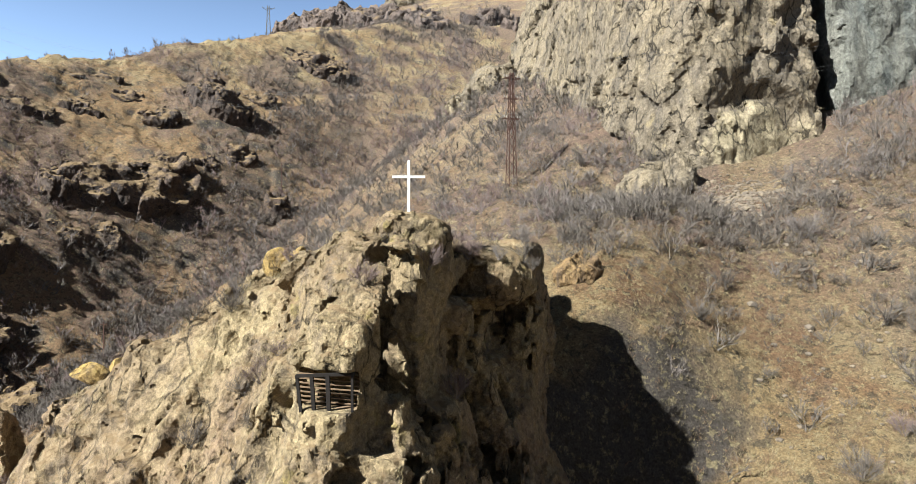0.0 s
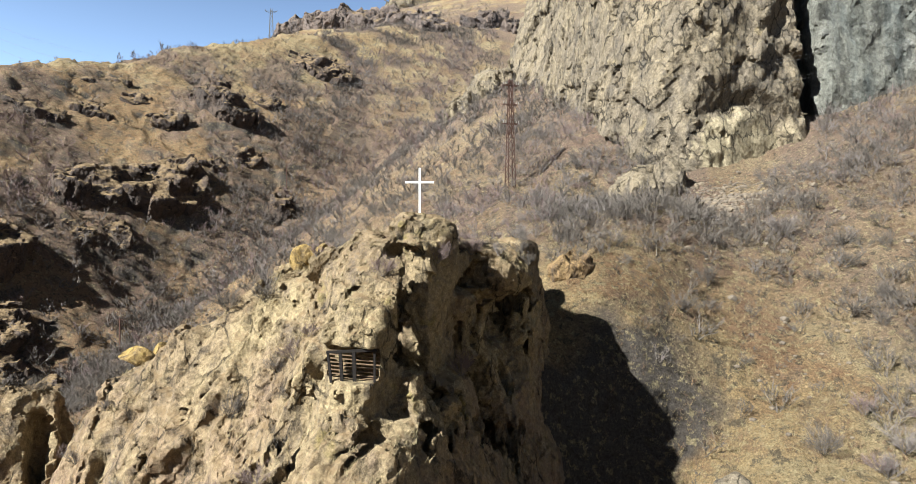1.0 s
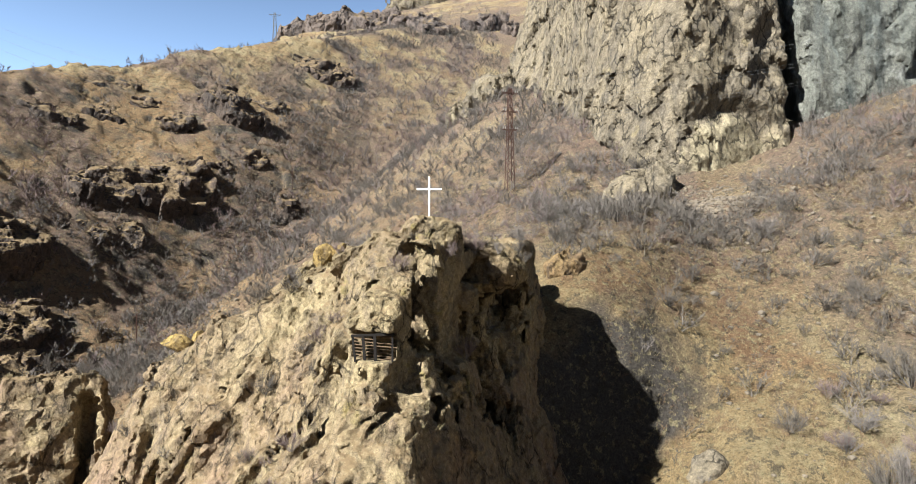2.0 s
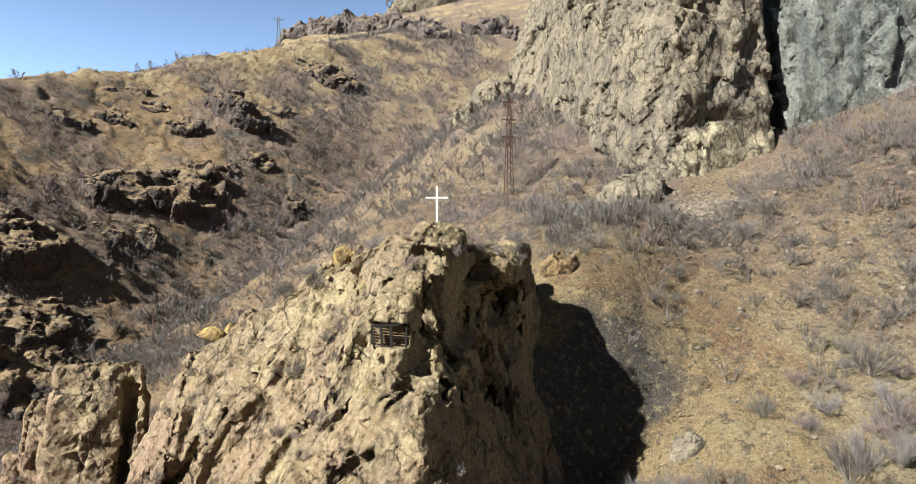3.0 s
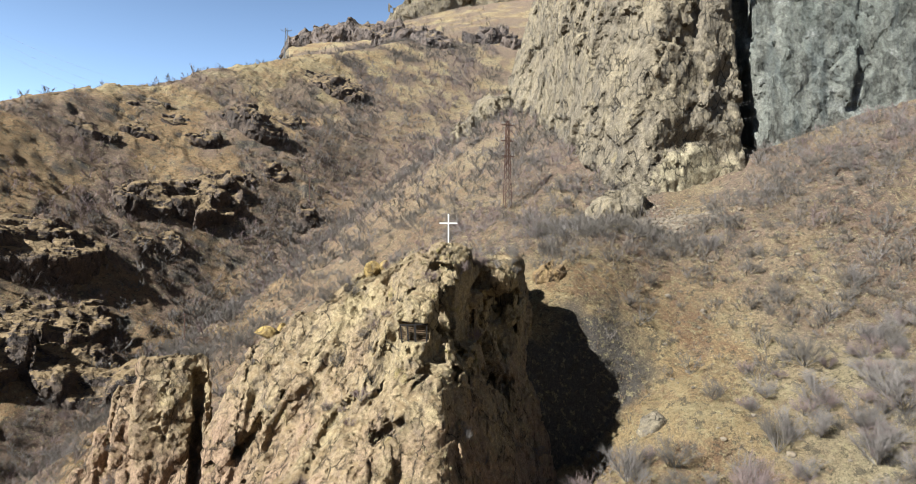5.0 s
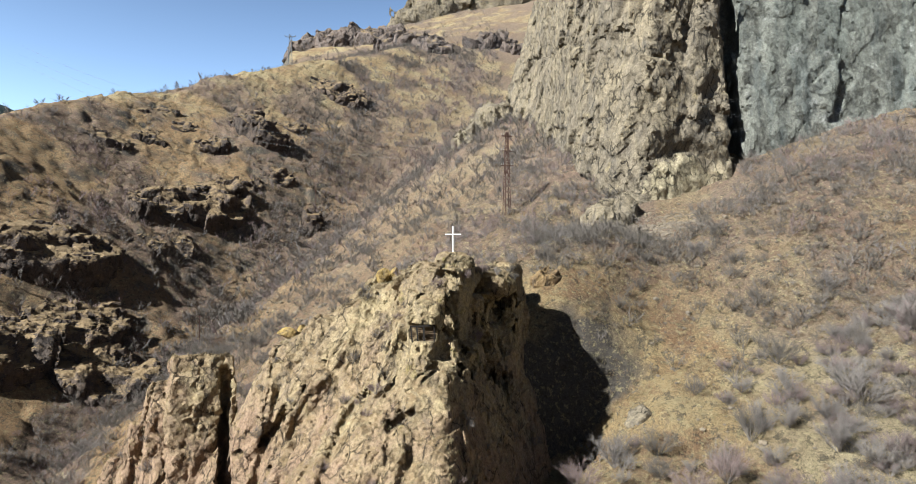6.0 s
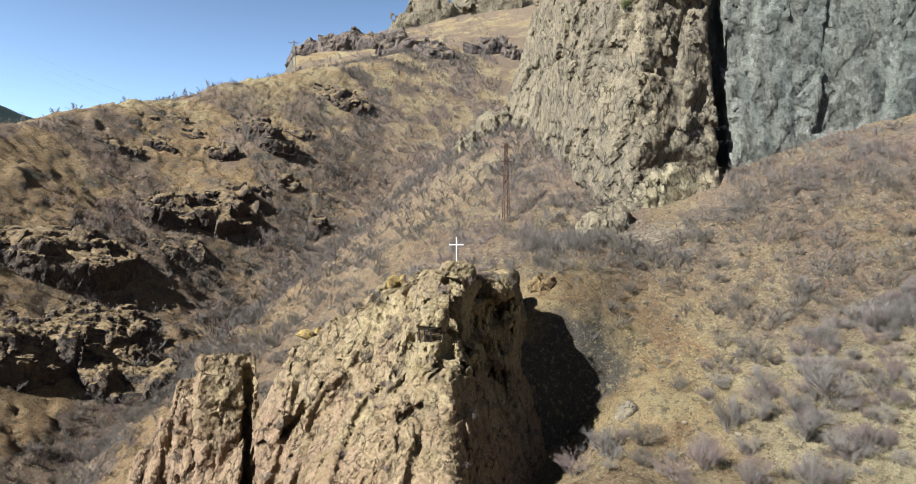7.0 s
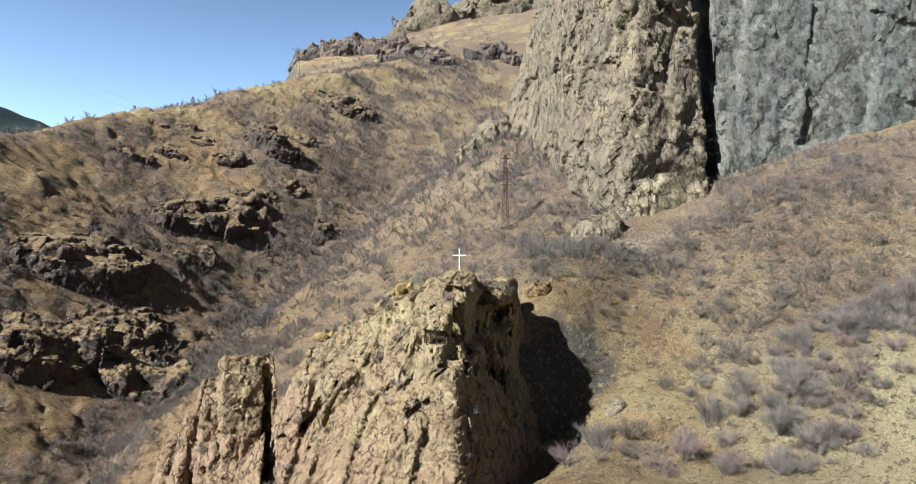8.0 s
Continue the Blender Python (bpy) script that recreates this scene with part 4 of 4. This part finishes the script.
rnd = random.Random(7)
NEAR_SHRUBS = [twigs_mesh(rnd, 17, 9, 9, sp, 1.0, 0.0078) for sp in (0.8, 1.0, 1.15, 0.9)]
FAR_SHRUBS = [twigs_mesh(rnd, 6, 6, 4, sp, 1.0, 0.020, False)[1] for sp in (0.8, 1.0, 1.15, 0.9)]
DISTANT_SHRUBS = [twigs_mesh(rnd, 5, 4, 4, sp, 1.0, 0.034, False)[1] for sp in (0.8, 1.0, 1.15, 0.9)]
LOW_BRUSH = [twigs_mesh(rnd, 3, 3, 2, sp, 1.0, 0.075, False)[1] for sp in (1.0, 1.25)]


def shrub_object(kind, name, mats, label):
    """One shrub as a thing: stems and twigs, hidden under the ground until copied."""
    ob = new(name)
    for part_name, (v, f), mat in zip(("trunk", "crown"), kind, mats):
        child = new(part_name, mesh_of(part_name, v, f, mat, False))
        child.parent = ob
    return tagged(ob, label, "shrub", "shrubs on the slope")


def clear(x, y, shrubs=True):
    """Ground that is neither crag nor cliff."""
    s = (x + 4) * 0.874 - (y - 27) * 0.486
    on_crag = (s < 3) & (y < 56) & (x > -58)
    in_cliff = (y > 101) & (x > 26 + 0.0 * y) & (x < 63) & (y > 139 - 1.0 * (x))
    in_wall = (x > 60) & (y > 104)
    bare = (((x - 38) / 9) ** 2 + ((y - 86) / 5) ** 2 < 1) | ((x > 36) & (x < 62) & (y > 91) & (y < 101))
    return ~(on_crag | in_cliff | in_wall | (bare & shrubs))


def thick(x, y):
    """How dense the scrub stands, 0 to 1: thick in the gully, on the spur and below the cliffs, thin on the sunny meadows."""
    p = np.stack([x, y, 0 * x], 1)
    n = fbm(p / 16, 3, 40)
    s = (x + 4) * 0.874 - (y - 27) * 0.486
    flank = ramp(x, -66, -44) * ramp(y, 60, 68) * ramp(-s, -14, -4) * ramp(y, 300, 200)
    right = ramp(s, 2, 8) * (0.19 + 0.06 * ramp(x, 30, 44) + 0.5 * ramp(-62.7 + 0.35 * x + 0.665 * y, -16, -2)) * ramp(x, 8, 14) * ramp(y, 112, 106)
    hill = ramp(-x, 40, 60) * (0.45 + 0.5 * ramp(y, 170, 120)) * ramp(y, 420, 300)
    head = ramp(y, 200, 240) * 0.75 * ramp(x + 0.2 * y, -60, -20)
    t = np.clip(((x + 85) * 75 + (y - 140) * 170) / (75 ** 2 + 170 ** 2), 0, 1)
    bed = 0.85 * np.exp(-((x + 85 - 75 * t) ** 2 + (y - 140 - 170 * t) ** 2) / 24 ** 2)
    bed = np.maximum(bed, 0.95 * ramp(x + 80 - 0.3 * np.maximum(0, y - 200), 0, 10) * ramp(y, 135, 165) * (1 - 0.5 * ramp(y, 265, 310)))
    gorge = 0.9 * ramp(x, -114, -104) * ramp(-x, 56, 64) * ramp(-y, -128, -118) * ramp(y, 60, 72)
    base = np.maximum.reduce([flank * 0.95, hill, head, bed, gorge])
    patch = np.maximum(0, 0.4 + 2.2 * n)
    return np.clip(np.maximum(base * (0.14 + 0.35 * np.maximum(flank, bed) + patch), right * (0.6 + np.maximum(0, 0.25 + 0.8 * n))), 0, 1)


litter = ground.data.attributes.new("litter", "FLOAT", "POINT")
litter.data.foreach_set("value", thick(flatp[:, 0], flatp[:, 1]).astype(np.float32))
rng = np.random.default_rng(11)


def scatter(count, lo, hi):
    x, y = rng.uniform(lo[0], hi[0], count), rng.uniform(lo[1], hi[1], count)
    keep = clear(x, y) & (rng.random(count) < thick(x, y))
    return x[keep], y[keep]


def place(template, x, y, z, size, turn, tall):
    """Copies of one template joined into one array of vertices and faces."""
    v, f = template
    c, s = np.cos(turn), np.sin(turn)
    vx = (v[None, :, 0] * c[:, None] - v[None, :, 1] * s[:, None]) * size[:, None] + x[:, None]
    vy = (v[None, :, 0] * s[:, None] + v[None, :, 1] * c[:, None]) * size[:, None] + y[:, None]
    vz = v[None, :, 2] * (size * tall)[:, None] + z[:, None]
    verts = np.stack([vx, vy, vz], 2).reshape(-1, 3)
    faces = (f[None] + (np.arange(len(x)) * len(v))[:, None, None]).reshape(-1, f.shape[1])
    return verts, faces


def joined(name, pieces, mat, label, category):
    verts, faces, base = [], [], 0
    for v, f in pieces:
        verts.append(v)
        faces.append(f + base)
        base += len(v)
    ob = new(name, mesh_of(name, np.concatenate(verts), np.concatenate(faces), mat, False))
    return tagged(ob, label, category, kind="stuff")


# shrubs on the slope beside the crag, one by one
x1, y1 = scatter(2100, (11, 27), (90, 86))
order = np.argsort(y1 - 0.2 * x1)
near = order[:300]
masters = {}
SORTS = (("grey", TWIG, TWIG, "bare grey shrub on the dry grass slope"), ("mauve", TWIG, TWIG_RED, "bare mauve-brown shrub on the dry grass slope"), ("dark", TWIG_DARK, TWIG_DARK, "dense dark bare shrub on the dry grass slope"))
SPECIAL = ((41.6, 42.6, 4.4, 0), (41.7, 73.2, 4.6, 0), (31.0, 46.6, 3.2, 2), (50.0, 40, 2.6, 0), (57, 58, 4.0, 0), (36, 49, 2.4, 1), (24, 60, 3.4, 2), (29, 66, 3.0, 2), (46, 60, 3.0, 2), (60, 50, 3.2, 0))
spots = [(float(x), float(y), float(np.exp(rng.normal(0.98, 0.36))), int(rng.choice(3, p=(0.5, 0.32, 0.18)))) for x, y in zip(x1[near], y1[near])] + list(SPECIAL)
for n, (x, y, size, sort) in enumerate(spots):
    key = (sort, n % 4)
    m = pose(x, y, float(ground_z(x, y)) - 0.05, 0, 0, float(rng.uniform(0, 360))) 
    if key not in masters:
        masters[key] = shrub_object(NEAR_SHRUBS[n % 4], "shrub", SORTS[sort][1:3], SORTS[sort][3])
        masters[key].matrix_basis = m @ Matrix.Diagonal((size, size, size, 1))
    else:
        ob = copy_thing(masters[key], m)
        ob.scale = (size, size, size * float(rng.uniform(0.8, 1.15)))

# the rest of the scrub
rest = order[300:]
xs, ys = [x1[rest]], [y1[rest]]
for count, lo, hi in ((520, (20, 84), (90, 106)), (4400, (-80, 60), (40, 200)), (6400, (-75, 200), (60, 420)), (500, (-115, 62), (-56, 128)), (3000, (-170, 80), (-45, 330)), (1000, (-140, 75), (-55, 165)), (2000, (-150, 300), (130, 690)), (300, (84, 20), (110, 104))):
    a, b_ = scatter(count, lo, hi)
    xs.append(a)
    ys.append(b_)
xs, ys = np.concatenate(xs), np.concatenate(ys)
zs = ground_z(xs, ys) - 0.1
shade = 0.9 * ramp(-xs, 62, 85) * ramp(ys, 210, 150)
tone = np.clip(shade + (fbm(np.stack([xs, ys, 0 * xs], 1) / 30, 2, 90) + rng.normal(0, 0.7, len(xs))) * 1.2 + 1, 0, 2.99).astype(int)
far = np.hypot(xs, ys + 20) > 150
for sort, (mat, label) in enumerate(((TWIG_DARK, "thicket of dark bare shrubs on the slope"), (TWIG, "thicket of grey leafless shrubs on the slope"), (TWIG_RED, "thicket of mauve leafless shrubs on the slope"))):
    pieces = []
    for k in range(4):
        for is_far, kinds in ((False, FAR_SHRUBS), (True, DISTANT_SHRUBS)):
            pick = (tone == sort) & (far == is_far) & (np.arange(len(xs)) % 4 == k)
            if not pick.any():
                continue
            n = pick.sum()
            size = rng.uniform(1.5, 2.4, n) * rng.choice((1.0, 1.35, 2.0), n) * (1.2 if is_far else 1.0)
            pieces.append(place(kinds[k], xs[pick], ys[pick], zs[pick], size, rng.uniform(0, 6.28, n), rng.uniform(0.7, 1.1, n)))
    joined("scrub", pieces, mat, label, "scrub")


# low withered brush between the shrubs
for mat, label, seed in ((TWIG_DARK, "low dark withered brush on the hillside", 61), (RUSSET, "low russet withered brush on the hillside", 67)):
    pieces = []
    for k, (count, lo, hi) in enumerate(((2600, (-170, 80), (-40, 330)), (1500, (-80, 60), (40, 260)), (900, (12, 28), (88, 104)), (1100, (-90, 260), (60, 560)), (1100, (-130, 480), (140, 690)))):
        bx, by = rng.uniform(lo[0], hi[0], count), rng.uniform(lo[1], hi[1], count)
        keep = clear(bx, by) & (fbm(np.stack([bx, by, 0 * bx], 1) / 11, 3, seed) > -0.1)
        bx, by = bx[keep], by[keep]
        size = rng.uniform(0.5, 1.2, len(bx)) * (1 + by / 500)
        pieces.append(place(LOW_BRUSH[k % 2], bx, by, ground_z(bx, by) - 0.05, size, rng.uniform(0, 6.28, len(bx)), rng.uniform(0.6, 1.0, len(bx))))
    joined("brush", pieces, mat, label, "brush")


# dry grass
def blade_tuft(n, rnd, spread, lean):
    v, f = [], []
    for _ in range(n):
        a = rnd.uniform(0, 6.283)
        root = Vector((rnd.uniform(-1, 1), rnd.uniform(-1, 1), 0)) * spread * 0.4
        tip = root + Vector((math.cos(a) * lean * rnd.uniform(0.3, 1), math.sin(a) * lean * rnd.uniform(0.3, 1), rnd.uniform(0.6, 1)))
        side = Vector((-math.sin(a), math.cos(a), 0)) * 0.03
        v += [root - side, root + side, tip]
        f.append((len(v) - 3, len(v) - 2, len(v) - 1))
    return np.array(v, np.float32), np.array(f, np.int32)


TUFTS = [blade_tuft(10, rnd, 1.0, 0.9) for _ in range(3)]
pieces = []
for k, (count, lo, hi, big) in enumerate(((24000, (10, 30), (85, 80), 0.5), (8000, (-25, 62), (60, 110), 0.45), (9000, (-150, 90), (-50, 230), 0.6))):
    gx1, gy1 = rng.uniform(lo[0], hi[0], count), rng.uniform(lo[1], hi[1], count)
    keep = clear(gx1, gy1, False) & (fbm(np.stack([gx1, gy1, 0 * gx1], 1) / 6, 2, 33) > -0.15)
    gx1, gy1 = gx1[keep], gy1[keep]
    size = rng.uniform(0.5, 1.2, len(gx1)) * big
    pieces.append(place(TUFTS[k], gx1, gy1, ground_z(gx1, gy1) - 0.03, size, rng.uniform(0, 6.28, len(gx1)), np.full(len(gx1), 0.8)))
joined("grass", pieces, STRAW, "dry straw-yellow grass on the slopes", "grass")
gx1, gy1 = rng.uniform(10, 85, 15000), rng.uniform(30, 84, 15000)
keep = clear(gx1, gy1, False) & (fbm(np.stack([gx1, gy1, 0 * gx1], 1) / 7, 2, 53) > 0.12)
gx1, gy1 = gx1[keep], gy1[keep]
n = len(gx1)
joined("grass", [place(TUFTS[1], gx1, gy1, ground_z(gx1, gy1) - 0.03, rng.uniform(0.3, 0.75, n), rng.uniform(0, 6.28, n), np.full(n, 0.8))], RUSSET, "russet-brown withered weeds on the slope", "weeds")

# scree below the buttress and stones on the slopes
bm = bmesh.new()
bmesh.ops.create_icosphere(bm, subdivisions=1, radius=0.5)
for v in bm.verts:
    v.co *= 1 + 0.35 * noise.noise(v.co * 4)
sv = np.array([v.co for v in bm.verts], np.float32) * np.array((1, 0.8, 0.6), np.float32)
sf = np.array([[v.index for v in f.verts] for f in bm.faces], np.int32)
bm.free()
sx = np.concatenate([rng.normal(38, 6, 1500), rng.uniform(26, 80, 300), rng.uniform(-60, -20, 500)])
sy = np.concatenate([rng.normal(86, 4.5, 1500), rng.uniform(34, 84, 300), rng.uniform(90, 135, 500)])
keep = clear(sx, sy, False)
sx, sy = sx[keep], sy[keep]
size = np.exp(rng.normal(-0.75, 0.5, len(sx)))
joined("scree", [place((sv, sf), sx, sy, ground_z(sx, sy) + 0.05, size, rng.uniform(0, 6.28, len(sx)), np.ones(len(sx)))], STONES, "loose tan stones of a scree patch", "scree")

# grass and shrubs that root on the crag
me = crag.data
co = np.empty(len(me.vertices) * 3, np.float32)
me.vertices.foreach_get("co", co)
co = co.reshape(-1, 3)
nm = np.empty(len(me.vertices) * 3, np.float32)
me.vertices.foreach_get("normal", nm)
nm = nm.reshape(-1, 3)
ledge = np.flatnonzero((nm[:, 2] > 0.28) & (co[:, 1] < 52) & (co[:, 2] > 8))
patchy = fbm(co[ledge] / 3.0, 2, 15) > 0.0
ledge = ledge[patchy]
pick = rng.choice(ledge, min(3200, len(ledge)), replace=False)
p = co[pick]
n = len(p)
joined("grass", [place(blade_tuft(16, rnd, 1.1, 1.0), p[:, 0], p[:, 1], p[:, 2] - 0.05, rng.uniform(0.2, 0.65, n), rng.uniform(0, 6.28, n), np.full(n, 0.75))], STRAW, "dry grass tufts on ledges of the crag", "grass")
steep = np.flatnonzero((nm[:, 2] > 0.2) & (co[:, 1] < 52) & (co[:, 2] > 12))
pick = np.concatenate([rng.choice(steep[co[steep, 0] < -9], 44, replace=False), rng.choice(steep[co[steep, 0] > -5], 16, replace=False), rng.choice(steep[(co[steep, 0] > -2) & (co[steep, 2] > 36)], 14, replace=False)])
for k, i in enumerate(pick):
    size = float(rng.uniform(0.9, 2.1))
    ob = copy_thing(masters[(k % 3, k % 4)] if (k % 3, k % 4) in masters else list(masters.values())[0], pose(*(float(c) for c in co[i]), 0, 0, float(rng.uniform(0, 360))))
    ob.scale = (size, size, size)
    tagged(ob, "small bare shrub rooted in the crag", "shrub", "shrubs on the crag")


# a wooded ridge across the far valley
fx, fy = np.meshgrid(np.linspace(-2600, -500, 90), np.linspace(1200, 2000, 50), indexing="ij")
fp = np.stack([fx.ravel(), fy.ravel(), 0 * fx.ravel()], 1)
fz = 385 - 0.5 * np.maximum(0, fx.ravel() + 1130) - 0.00035 * (fy.ravel() - 1500) ** 2 * 4 + 14 * fbm(fp / 120, 4, 77)
ii = np.arange(89 * 50).reshape(89, 50)[:, :-1].ravel()
ridge_far = new("backdrop", mesh_of("backdrop", np.stack([fp[:, 0], fp[:, 1], np.maximum(fz, -120)], 1), np.stack([ii, ii + 50, ii + 51, ii + 1], 1), FOREST))
tagged(ridge_far, "dark wooded ridge across the far valley", "hill", kind="structure")


# one green juniper on the buttress
co = np.empty(len(buttress.data.vertices) * 3, np.float32)
buttress.data.vertices.foreach_get("co", co)
co = co.reshape(-1, 3)
face = co[(np.abs(co[:, 0] - 37.4) < 0.9) & (np.abs(co[:, 2] - 101.5) < 0.9)]
spot = face[face[:, 1].argmin()]
juniper = new("juniper")
juniper.matrix_basis = Matrix.Translation([float(v) for v in spot]) @ Matrix.Diagonal((3.2, 3.2, 3.6, 1))
dense = twigs_mesh(rnd, 20, 10, 9, 0.5, 0.9, 0.02)
for part_name, (v, f), mat in zip(("trunk", "crown"), dense, (TWIG_DARK, GREEN)):
    child = new(part_name, mesh_of(part_name, v, f, mat, False))
    child.parent = juniper
tagged(juniper, "small green juniper rooted in the cliff", "shrub")
